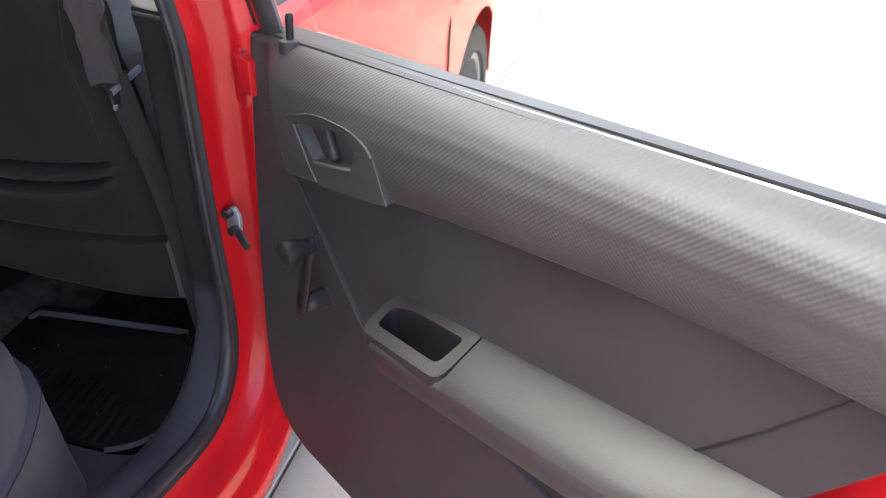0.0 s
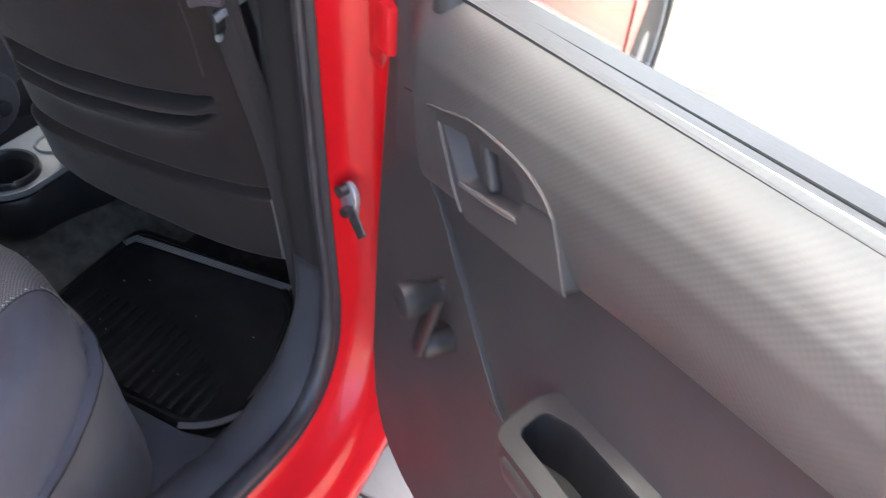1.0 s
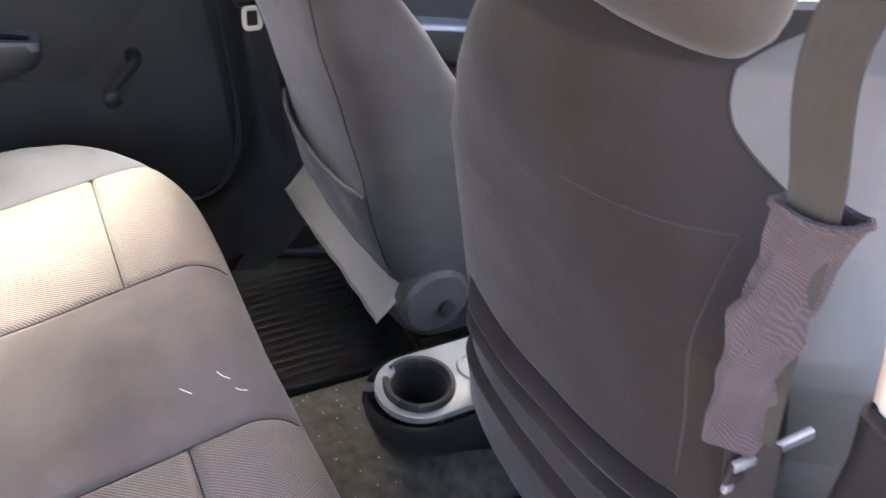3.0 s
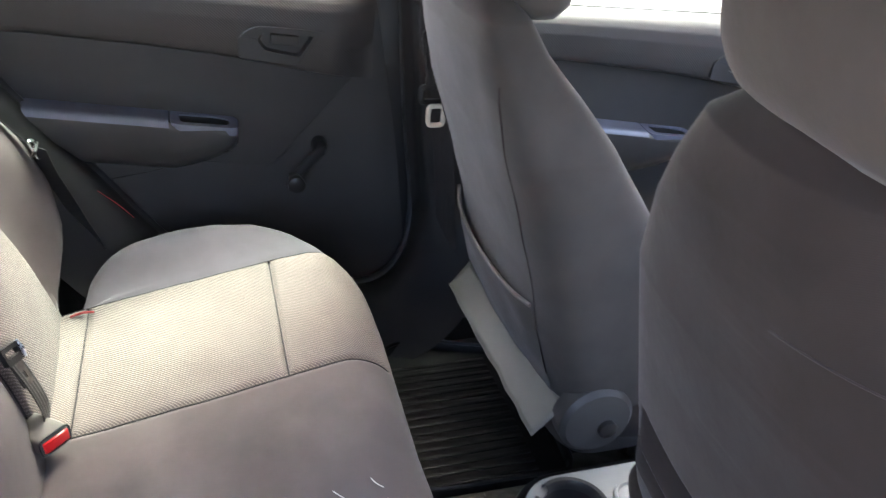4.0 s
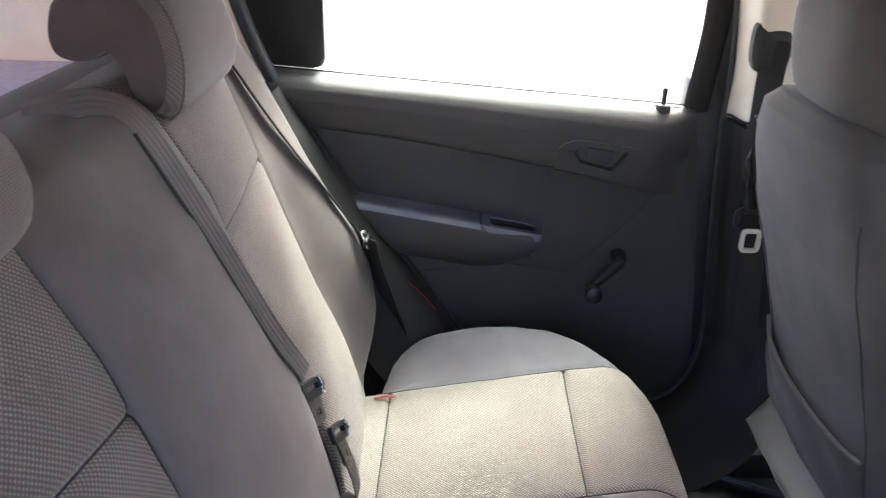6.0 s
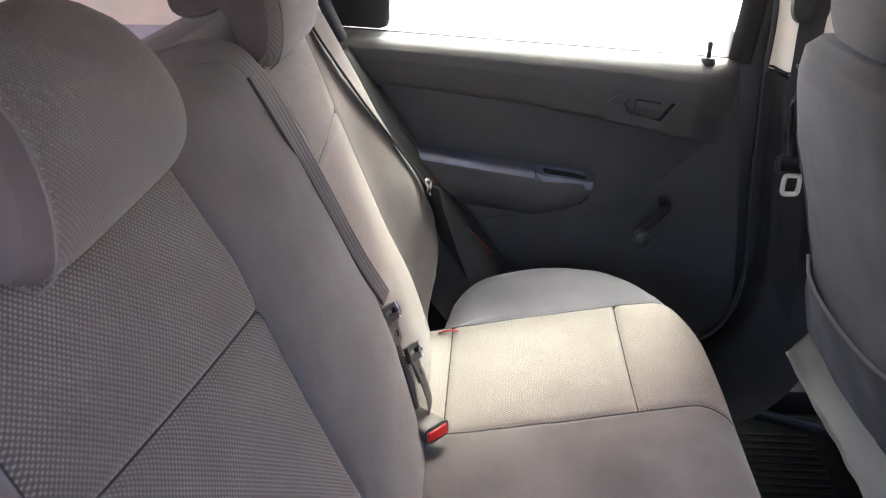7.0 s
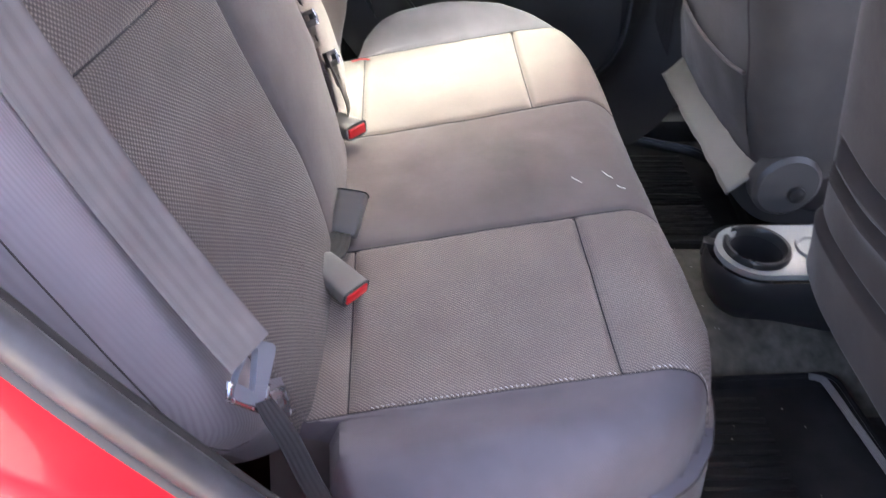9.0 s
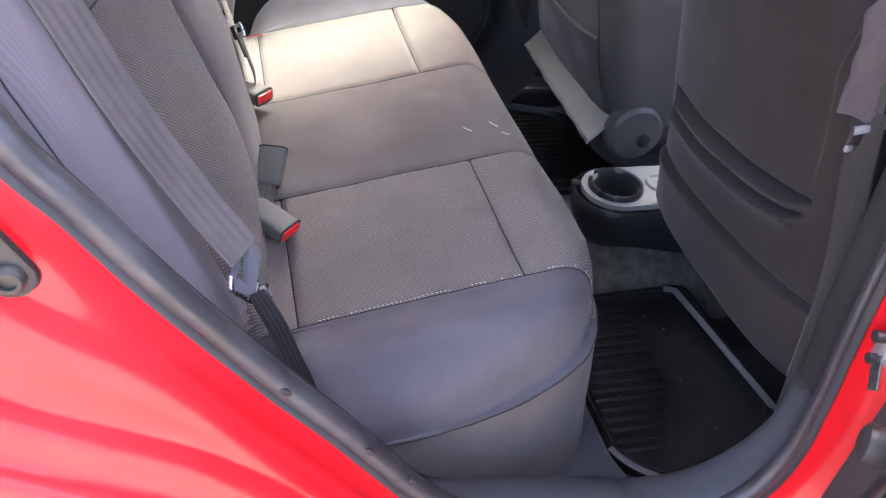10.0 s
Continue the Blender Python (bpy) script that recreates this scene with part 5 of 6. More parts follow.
        lo = max(0.21, arch)
        top = 0.955 - 0.03 * (y - 1.1) - (0.10 * max(0, (y - 2.2)) if y > 2.2 else 0)
        row = []
        for t in np.linspace(0, 1, 16):
            z = lo + (top - lo) * t
            x = 0.835 - 0.05 * max(0, 0.45 - z) - 0.14 * max(0, z - 0.72) ** 1.4 - 0.25 * max(0, y - 2.5) ** 2 + 0.006 * math.exp(-(((z - 0.74) / 0.012) ** 2))
            row.append((x, y, z))
        row.append((row[-1][0] - 0.05, y, top + 0.01))
        rows.append(row)
    part("front_flank", grid(rows), RED, car, "glossy red painted door and wing", 50)
    rows = [[(X0 * 2 - x, y, z * 0.93) for x, y, z in r] for r in rows]
    part("front_flank", grid(rows), RED, car, "glossy red painted door and wing", 50)
    part("front_door_lining", box((0.735, 1.58, 0.6), (0.05, 0.9, 0.7), 0.02), DOOR, car, "dark grey plastic door lining")
    part("shut_line", tube([(0.8365 - 0.05 * max(0, 0.45 - z) - 0.14 * max(0, z - 0.72) ** 1.4, 2.03, z) for z in np.linspace(0.24, 0.9, 14)], 0.003, 6), BLACK, car)
    hb = part("outer_handle", tube(spline([(0.835, 1.22, 0.79), (0.862, 1.235, 0.795), (0.868, 1.29, 0.797), (0.862, 1.345, 0.795), (0.835, 1.36, 0.79)], 16), 0.012, 10), RED, car, "red painted outer handle")
    part("lock", tube([(0.832, 1.19, 0.785), (0.842, 1.19, 0.785)], 0.013, 14), BLACK, hb)
    # bonnet, roof, shelf and cabin ends
    rows = []
    for y in np.linspace(-0.46, 1.62, 28):
        zc = 1.455 - 0.05 * ((y - 0.6) / 0.9) ** 2
        rows.append([(X0 + a, y, zc - 0.12 * (abs(a) / 0.6) ** 3.2) for a in np.linspace(-0.585, 0.585, 21)])
    part("roof_lining", grid(rows), LINING, car, "pale cloth roof lining")
    part("roof_skin", grid([[(X0 + (x - X0) * 1.07, y, z + 0.03) for x, y, z in r] for r in rows]), RED, car, "glossy red roof")
    for a in (-1, 1):
        part("windscreen_post", tube(spline([(X0 + a * 0.57, 1.55, 1.36), (X0 + a * 0.64, 1.9, 1.18), (X0 + a * 0.70, 2.2, 0.95)], 12), 0.035, 10), BEIGE, car)
        part("rear_post", tube(spline([(X0 + a * 0.54, -0.40, 1.36), (X0 + a * 0.60, -0.60, 1.2), (X0 + a * 0.64, -0.78, 1.02)], 12), 0.06, 10), BEIGE, car)
        rows = []
        for z in np.linspace(0.95, 1.36, 10):
            yy = float(np.interp(z, [0.95, 1.06, 1.2, 1.27, 1.36], [0.19, 0.14, 0.10, 0.12, 0.2]))
            rows.append([(X0 + a * (0.715 + tumble(z) - dx), yy + dy, z) for dx, dy in ((0, 0.0), (0.02, -0.012), (0.03, -0.05), (0.03, -0.25), (0.02, -0.55), (0.02, -0.8))])
        part("rear_pillar_cover", grid(rows), BEIGE, car, "beige plastic rear pillar cover")
    part("parcel_shelf", slab(rounded([(X0 - 0.62, 0.12), (X0 + 0.62, 0.12), (X0 + 0.60, -0.80), (X0 - 0.60, -0.80)], 0.03), 1.03, 1.05, 0.006), SHELF_LIT, car, "grey cloth parcel shelf")
    part("rear_bulkhead", box((X0, 0.03, 0.66), (1.24, 0.04, 0.76), 0.01), CARPET_D, car)
    part("boot_lid", grid([[(X0 + a, y, 1.03 - 0.04 * (a / 0.7) ** 2 - 0.05 * max(0, -0.82 - y)) for y in np.linspace(-1.35, -0.78, 8)] for a in np.linspace(-0.72, 0.72, 11)]), RED, car, "glossy red boot lid")
    dash = []
    for a in np.linspace(-0.68, 0.68, 15):
        dash.append([(X0 + a, y, z) for y, z in ((1.86, 0.45), (1.84, 0.62), (1.80, 0.76), (1.80, 0.86), (1.86, 0.91), (2.0, 0.93), (2.25, 0.94))])
    part("dashboard", grid(dash), TRIM, car, "dark grey plastic dashboard", 50)
    # front and rear screens
    screen = part("windscreen", grid([[(X0 + a * (1 + 0.12 * t), 1.56 + 0.64 * t + 0.05 * (1 - (a / 0.6) ** 2), 1.385 - 0.42 * t) for a in np.linspace(-0.57, 0.57, 13)] for t in np.linspace(0, 1, 8)]), GLASS, car, "clear windscreen glass")
    screen.visible_shadow = False
    screen = part("rear_screen", grid([[(X0 + a * (1 + 0.1 * t), -0.42 - 0.38 * t - 0.04 * (1 - (a / 0.6) ** 2), 1.385 - 0.345 * t) for a in np.linspace(-0.55, 0.55, 13)] for t in np.linspace(0, 1, 8)]), GLASS, car, "clear rear screen glass")
    screen.visible_shadow = False
    part("bonnet", grid([[(X0 + a, y, 0.96 - 0.05 * (a / 0.75) ** 2 - 0.12 * max(0, y - 2.2)) for y in np.linspace(2.2, 3.2, 10)] for a in np.linspace(-0.76, 0.76, 12)]), RED, car, "glossy red bonnet")
    # floor pan and tunnel
    rows = []
    for y in np.linspace(0.70, 2.2, 26):
        rows.append([(X0 + a, y, 0.243 + 0.062 * max(0.0, 1 - (abs(a) / 0.19) ** 4) - 0.004 * noise.noise(Vector((a * 6, y * 6, 0)))) for a in bench_lines(np.linspace(-0.66, 0.66, 23), np.linspace(-0.2, 0.2, 31))])
    vs, fs = grid(rows)
    part("tunnel_carpet", pick(vs, fs, lambda c: abs(c[0] - X0) < 0.24), CARPET, car, "grey-olive tunnel carpet", 60)
    part("floor_carpet", pick(vs, fs, lambda c: abs(c[0] - X0) >= 0.24), CARPET_D, car, "dark cabin carpet", 60)
    for a in (-1, 1):
        part("underside", box((X0 + a * 0.35, 1.2, 0.2), (0.7, 2.6, 0.05), 0.01), BLACK, car)
    part("heel_trim", slab(rounded([(0.43, 0.79), (0.60, 0.62), (0.665, 0.66), (0.66, 0.90), (0.615, 0.872), (0.57, 0.860), (0.43, 0.864)], 0.012, 4), 0.235, 0.281, 0.010), SILL_SKYLIT, car, "grey plastic heel trim")
    # upper door hinge, painted with the body
    hinge = part("hinge", xf(slab(rounded([(-0.020, -0.034), (0.014, -0.040), (0.022, 0.026), (-0.004, 0.040), (-0.022, 0.030)], 0.007, 4), 0.0, 0.022, 0.006), Matrix.Translation((0.806, 1.000, 0.930)) @ Matrix(((0.75, 0, 0.3, 0), (-0.5, 0, -0.92, 0), (0.1, 1, 0.1, 0), (0, 0, 0, 1)))), RED, car, "red painted door hinge")
    part("leaf", box((0.835, 0.968, 0.948), (0.034, 0.026, 0.05), 0.006, 2, Euler((0, 0, -0.6)).to_matrix()), RED, hinge)
    part("pin", tube([(0.822, 0.978, 0.915), (0.822, 0.978, 0.972)], 0.005, 10), DARK_STEEL, hinge)
    # check strap and striker on the jamb
    st = part("check_strap", xf(slab(rounded([(-0.014, -0.020), (0.012, -0.024), (0.014, 0.012), (0.004, 0.026), (-0.012, 0.020)], 0.008, 4), 0.0, 0.006, 0.002), Matrix.Translation((0.768, 1.006, 0.697)) @ Matrix(((0.96, 0, -0.27, 0), (-0.27, 0, -0.96, 0), (0, 1, 0, 0), (0, 0, 0, 1)))), ZINC, car, "worn steel door check bracket")
    part("bolt", tube([(0.764, 1.004, 0.712), (0.760, 0.990, 0.712)], 0.0075, 10), DARK_STEEL, st)
    part("bolt", tube([(0.770, 1.004, 0.684), (0.766, 0.990, 0.684)], 0.0065, 10), DARK_STEEL, st)
    part("strap", ribbon([(0.770, 0.998, 0.690), (0.779, 0.993, 0.681), (0.788, 0.988, 0.674), (0.798, 0.981, 0.668)], [0.012, 0.012, 0.011, 0.010], [Vector((-0.3, -0.6, 0.7))] * 4, 14, 0.004), DARK_STEEL, st, "steel check strap")
    lt = part("striker_plate", xf(slab(rounded([(-0.017, -0.034), (0.017, -0.034), (0.017, 0.034), (-0.017, 0.034)], 0.014), 0.0, 0.008, 0.003), Matrix.Translation((0.779, 0.166, 0.918)) @ Euler((0.45, 0, 0)).to_matrix().to_4x4() @ Matrix(((0, 0, 1, 0), (1, 0, 0, 0), (0, 1, 0, 0), (0, 0, 0, 1)))), BLACK, car, "black door striker")
    for dz in (-0.016, 0.016):
        part("bolt", loft([superring((0.785 + k, 0.166 - dz * 0.43, 0.918 + dz * 0.9), (0, 1, 0), (0, 0, 1), r, r, 2, 18) for k, r in ((0, 0.0125), (0.006, 0.012), (0.009, 0.009), (0.0091, 0.006), (0.006, 0.0055))]), BLACK, lt)
    return car


body = car_body()


def wheel(x, y):
    w = thing("wheel", (x, y, 0), "black tyre on a silver steel wheel under the red wing", "wheel")
    tyre = [superring((x + k, y, 0.29), (0, 1, 0), (0, 0, 1), r, r, 2, 40) for k, r in ((-0.09, 0.2), (-0.085, 0.27), (-0.06, 0.288), (0.06, 0.288), (0.085, 0.27), (0.09, 0.2), (0.075, 0.19))]
    part("tyre", loft(tyre), TYRE, w)
    rim = [superring((x + k, y, 0.29), (0, 1, 0), (0, 0, 1), r, r, 2, 40) for k, r in ((0.0, 0.195), (0.08, 0.193), (0.078, 0.175), (0.05, 0.16), (0.062, 0.10), (0.075, 0.05), (0.078, 0.02))]
    part("rim", loft(rim), SILVER, w)


wheel(0.73, 2.42)
wheel(0.70, -0.06)
wheel(2 * X0 - 0.70, 2.42)
wheel(2 * X0 - 0.70, -0.06)


# ---- floor things ----
# paler than the tray, for the mat's front and corner lips
LIP = plastic("pale_rubber_lip", (0.11, 0.106, 0.10), 0.45, 0.6)

def tray_mat(side, label):
    mat = thing("floor_mat", (X0 + side * 0.38, 1.0, 0.25), label, "car mat", "rear floor mats")
    raw = [(0.205, 0.90), (0.197, 1.165), (0.215, 1.178), (0.50, 1.20), (0.56, 1.16), (0.625, 0.985), (0.615, 0.93), (0.57, 0.875), (0.40, 0.868)]
    if side < 0:
        raw = [(2 * X0 - x, y) for x, y in raw]
    out = rounded(raw, 0.03, 4)
    cx, cy = np.mean([p[0] for p in out]), np.mean([p[1] for p in out])
    ring = lambda k, z: [(cx + (x - cx) * k, cy + (y - cy) * k, z) for x, y in out]
    vs, fs = grid([ring(1.0, 0.25), ring(1.0, 0.272), ring(0.985, 0.275), ring(0.965, 0.272), ring(0.95, 0.257), ring(0.93, 0.255)], True)
    fs.append(tuple(range(len(vs) - len(out), len(vs))))
    part("tray", (vs, fs), MAT, mat, "glossy black rubber")
    part("rim", tube([Vector(p) for p in ring(0.985, 0.276)] + [Vector(ring(0.985, 0.276)[0])], 0.0045, 6), MAT, mat)
    if side > 0:
        lip = [(0.208, 1.128), (0.214, 1.145), (0.228, 1.151), (0.33, 1.163), (0.43, 1.174), (0.53, 1.186)]
        part("front_lip", ribbon([(x, y, 0.280) for x, y in lip], [0.012] * 6, [Vector((0, -0.5, 1))] * 6, 40, 0.003), LIP, mat, "pale front lip")
        part("corner_lip", ribbon([(x, y, 0.280) for x, y in ((0.640, 0.944), (0.622, 0.926), (0.604, 0.900), (0.582, 0.880), (0.556, 0.866))], [0.010] * 5, [Vector((0.3, 0, 1))] * 5, 24, 0.003), LIP, mat, "pale corner lip")
    for k, a in enumerate(np.arange(0.235, 0.57, 0.021)):
        x = a if side > 0 else 2 * X0 - a
        y0, y1 = 0.895, 1.035 - 0.5 * max(0.0, a - 0.42) if side > 0 else 1.12
        part("ridge", box((x, (y0 + y1) / 2, 0.256), (0.009, y1 - y0, 0.004), 0.0018, 2), MAT, mat)


tray_mat(1, "black ribbed rubber tray mat beside the open door")
tray_mat(-1, "black ribbed rubber tray mat behind the driver's seat")


def cup_console():
    con = thing("console", (0.045, 1.2, 0.3), "grey and black console end with a cup holder on the tunnel", "console")
    c = (0.047, 1.058)
    def outline(r, grow):
        pts = [(c[0] + r * math.cos(a), c[1] + r * math.sin(a)) for a in np.linspace(math.pi, 2 * math.pi, 19)]
        return pts + [(c[0] + r + grow, 1.25), (c[0] + r + grow, 1.75), (c[0] - r - grow, 1.75), (c[0] - r - grow, 1.25)]
    rings = [[(x, y, z) for x, y in outline(r, g)] for z, r, g in ((0.30, 0.045, 0.047), (0.325, 0.065, 0.027), (0.35, 0.074, 0.018), (0.375, 0.083, 0.008), (0.405, 0.084, 0.0), (0.412, 0.08, 0.0))]
    part("body", grid(rings, True), BLACK, con, "black plastic body", 50)
    def edge(w):
        x, y = math.cos(w), math.sin(w)
        return (0.068 * x, 0.068 * y) if y <= 0 else (lambda k: (k * x, k * y))(min(0.068 / max(abs(x), 1e-4), 0.30 / max(y, 1e-4)))
    turns = [2 * math.pi * k / 72 for k in range(72)]
    plate = part("top_plate", frame_ring([(c[0] + edge(w)[0], c[1] + edge(w)[1]) for w in turns], [(c[0] + 0.0455 * math.cos(w), c[1] + 0.0455 * math.sin(w)) for w in turns], 0.408, 0.419, Matrix()), SILVER, con, "silver-grey plastic top")
    circ = lambda r, z, a0=0, a1=2 * math.pi, n=40: [(c[0] + r * math.cos(a), c[1] + r * math.sin(a), z) for a in np.linspace(a0, a1, n)]
    g0, g1 = radians(238), radians(238 + 332)
    vs, fs = grid([circ(r, z, g0, g1) for r, z in ((0.056, 0.415), (0.0565, 0.426), (0.054, 0.4305), (0.0485, 0.430), (0.0455, 0.425), (0.045, 0.414))])
    part("cup_ring", (vs, fs), RING, plate, "dark silver cup ring", 50)
    well = [circ(r, z, 0, 2 * math.pi * 39 / 40) for r, z in ((0.046, 0.417), (0.0435, 0.40), (0.042, 0.33), (0.0, 0.33))]
    part("cup_well", grid(well, True), BLACK, plate, "black cup well")
    part("notch", box((c[0] - 0.03, c[1] - 0.066, 0.40), (0.022, 0.028, 0.03), 0.004, 2, Euler((0, 0, -0.45)).to_matrix()), BLACK, con)
    ash = part("ashtray_lid", tube(circ(0.03, 0.421, 0, 2 * math.pi, 30), 0.004, 6), SILVER, plate)
    ash.matrix_basis = Matrix.Translation((0.0, 0.102, 0))
    part("lever", xf(box((0.055, 1.165, 0.428), (0.02, 0.035, 0.016), 0.005, 3), Matrix()), STEEL, plate)
    # handbrake and tunnel top ahead
    part("brake_lever", tube(spline([(0.03, 1.5, 0.42), (0.03, 1.36, 0.5), (0.03, 1.3, 0.53)], 8), 0.014, 10), BLACK, con)


cup_console()


# ---- seat belts ----
def plate_loop(c, ax, ay, w, h, r=0.0035):
    """A bent wire or plate loop for a belt tongue."""
    ring = superring(c, ax, ay, w, h, 5, 24)
    return tube(ring + ring[:1], r, 8)


def buckle(parent_label, c, ax, length=0.062, red=True, tail_way=None):
    """A belt buckle on its stalk: c the middle of the button face, ax the way from stalk to face."""
    b = thing("belt_buckle", c, parent_label, "seat belt buckle", "rear belt buckles")
    ax = Vector(ax).normalized()
    side = ax.cross(Vector((0, 0, 1))).normalized()
    up = side.cross(ax)
    rot = Matrix((side, ax, up)).transposed()
    mid = Vector(c) - ax * length / 2
    rings = []
    for t, g in ((0, 0.86), (0.04, 0.96), (0.15, 1.0), (0.85, 1.0), (0.96, 0.97), (1.0, 0.92)):
        q = Vector(c) - ax * length * (1 - t)
        rings.append(superring(q, side, up, 0.0225 * g * (0.88 + 0.12 * t), 0.013 * g, 4.5, 32))
    shell = part("housing", loft(rings), BUCKLE, b, "grey plastic housing")
    if red:
        part("button", box(tuple(Vector(c) + ax * 0.0005), (0.037, 0.005, 0.0165), 0.0022, 2, rot), BUTTON, shell, "red release button")
    part("slot", box(tuple(Vector(c) + ax * 0.0004 - up * 0.0095), (0.028, 0.002, 0.003), 0.0005, 1, rot), BLACK, shell)
    tail = Vector(c) - ax * length
    part("rim", tube(superring(Vector(c) - ax * 0.001, side, up, 0.0222, 0.0128, 4.5, 28) + [superring(Vector(c) - ax * 0.001, side, up, 0.0222, 0.0128, 4.5, 28)[0]], 0.0012, 6), BLACK, shell, "dark rim")
    if tail_way:
        part("stalk", ribbon(tail_way, [0.036, 0.042, 0.036], [up, Vector((0.2, 0.2, 1)), up], 14, 0.004), WEB_F, b, "brown-grey webbing stalk")
        return
    part("stalk", ribbon([tail + ax * 0.006, tail - ax * 0.03 - Vector((0, 0, 0.006)), tail - ax * 0.075 - Vector((0, 0, 0.035))], [0.03, 0.028, 0.026], [up, up, up], 12, 0.004), WEB_F, b)


buckle("dark buckle with a red button on the bench", (-0.094, 0.386, 0.562), (0.68, 0.72, 0.08))
buckle("dark buckle with a red button beside a blank one", (0.299, 0.397, 0.552), (0.66, 0.72, -0.22), 0.07)
buckle("plain grey buckle lying on the bench", (0.110, 0.388, 0.579), (-0.79, 0.21, 0.58), 0.066, False, [(0.157, 0.369, 0.546), (0.20, 0.362, 0.55), (0.252, 0.348, 0.556)])

FWD = Vector((0, LEAN_C, LEAN_S))


def rear_belt(side, label, tongue):
    belt_ob = thing("seat_belt", tuple(tongue), label, "seat belt", "rear seat belts")
    sx = lambda a: X0 + side * a
    out = Vector((side * 0.35, 0, 0))
    way = ((0.53, 0.70, 0.0), (0.54, 0.64, 0.022), (0.552, 0.53, 0.03), (0.562, 0.43, 0.038), (0.582, 0.33, 0.058), (0.599, 0.270, 0.076)) if side > 0 else ((0.47, 0.71, -0.02), (0.485, 0.66, 0.006), (0.50, 0.60, 0.010), (0.535, 0.47, 0.029), (0.568, 0.35, 0.053), (0.573, 0.26, 0.078))
    top = [back_at(sx(way[0][0]), 0.74, -0.07)] + [back_at(sx(a), s, h) for a, s, h in way]
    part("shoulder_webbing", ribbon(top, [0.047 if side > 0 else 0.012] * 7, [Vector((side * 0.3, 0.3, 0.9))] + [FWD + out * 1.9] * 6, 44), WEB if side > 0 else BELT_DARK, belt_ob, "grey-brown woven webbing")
    c = Vector(back_at(sx(way[-1][0]), way[-1][1] - 0.006, way[-1][2] + 0.003))
    if side > 0:
        c = Vector(back_at(0.626, 0.252, 0.078))
    low = [Vector(p) for p in ((0.640, 0.338, 0.742), (0.644, 0.345, 0.727), (0.650, 0.357, 0.70), (0.657, 0.370, 0.66), (0.662, 0.382, 0.625), (0.662, 0.392, 0.56))]
    if side < 0:
        low = [c + Vector((0, 0.002, 0.004)), c + Vector((-0.008, 0.010, -0.04)), c + Vector((-0.020, 0.024, -0.09)), c + Vector((-0.034, 0.040, -0.15)), c + Vector((-0.047, 0.054, -0.2)), c + Vector((-0.055, 0.062, -0.25))]
    # lap run of the same strap, darkened in colour for the shaded gap
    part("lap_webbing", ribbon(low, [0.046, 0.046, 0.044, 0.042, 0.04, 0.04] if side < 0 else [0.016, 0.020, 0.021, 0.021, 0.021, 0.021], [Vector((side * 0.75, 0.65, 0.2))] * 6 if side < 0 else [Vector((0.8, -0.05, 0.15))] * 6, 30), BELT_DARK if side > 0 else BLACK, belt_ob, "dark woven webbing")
    # tongue: a flat covered bar, a bent wire loop behind it and a blade with a square hole
    if side > 0:
        n = Vector((0.55, 0.943, 0.334)).normalized()
        ax = Vector((n.y, -n.x, 0)).normalized()
        ay = n.cross(ax)
        m = Matrix((ax, ay, n)).transposed().to_4x4()
        m.translation = c
        outer = rounded([(-0.007, -0.026), (-0.029, -0.002), (0.010, 0.034), (0.033, 0.003)], 0.007, 5)
        slot = rounded([(-0.004, -0.020), (-0.010, -0.014), (0.011, 0.016), (0.022, -0.004)], 0.003, 5)
        bar = part("tongue", frame_ring(outer, slot, -0.013, -0.006, m), TONGUE, belt_ob, "blue-grey plastic belt tongue")
        part("edge_rail", tube(spline([m @ Vector((*p, -0.0085)) for p in ((-0.006, 0.021), (0.009, 0.0345), (0.015, 0.031), (0.031, 0.007), (0.033, 0.002), (0.026, -0.008))], 24), 0.0026, 8), STEEL, bar, "bright steel edge")
        part("blade", frame_ring(rounded([(-0.019, 0.034), (-0.003, 0.030), (-0.001, 0.060), (-0.015, 0.063)], 0.002, 3), rounded([(-0.0155, 0.040), (-0.006, 0.038), (-0.0045, 0.050), (-0.0135, 0.052)], 0.001, 3), -0.009, -0.006, m), STEEL, bar, "bright steel blade with a square hole")
        return
    bar = part("tongue", box(tuple(c), (0.034, 0.0045, 0.014), 0.002, 3, Euler((-0.55, -0.1 * side, 0.0)).to_matrix()), BLACK, belt_ob, "black plastic covered tongue bar")
    hook = [c + Vector((side * k, y, z)) for k, y, z in ((0.006, 0.004, -0.012), (0.008, 0.002, 0.004), (0.004, -0.004, 0.014), (-0.004, -0.006, 0.014), (-0.008, -0.001, 0.002), (-0.008, 0.004, -0.012))]
    part("wire_loop", tube(spline(hook, 26), 0.0028, 8), STEEL, bar, "bright bent steel loop")


rear_belt(1, "grey rear seat belt hanging beside the open door", (0.627, 0.34, 0.76))
rear_belt(-1, "grey rear seat belt hanging beside the closed door", (-0.55, 0.34, 0.75))


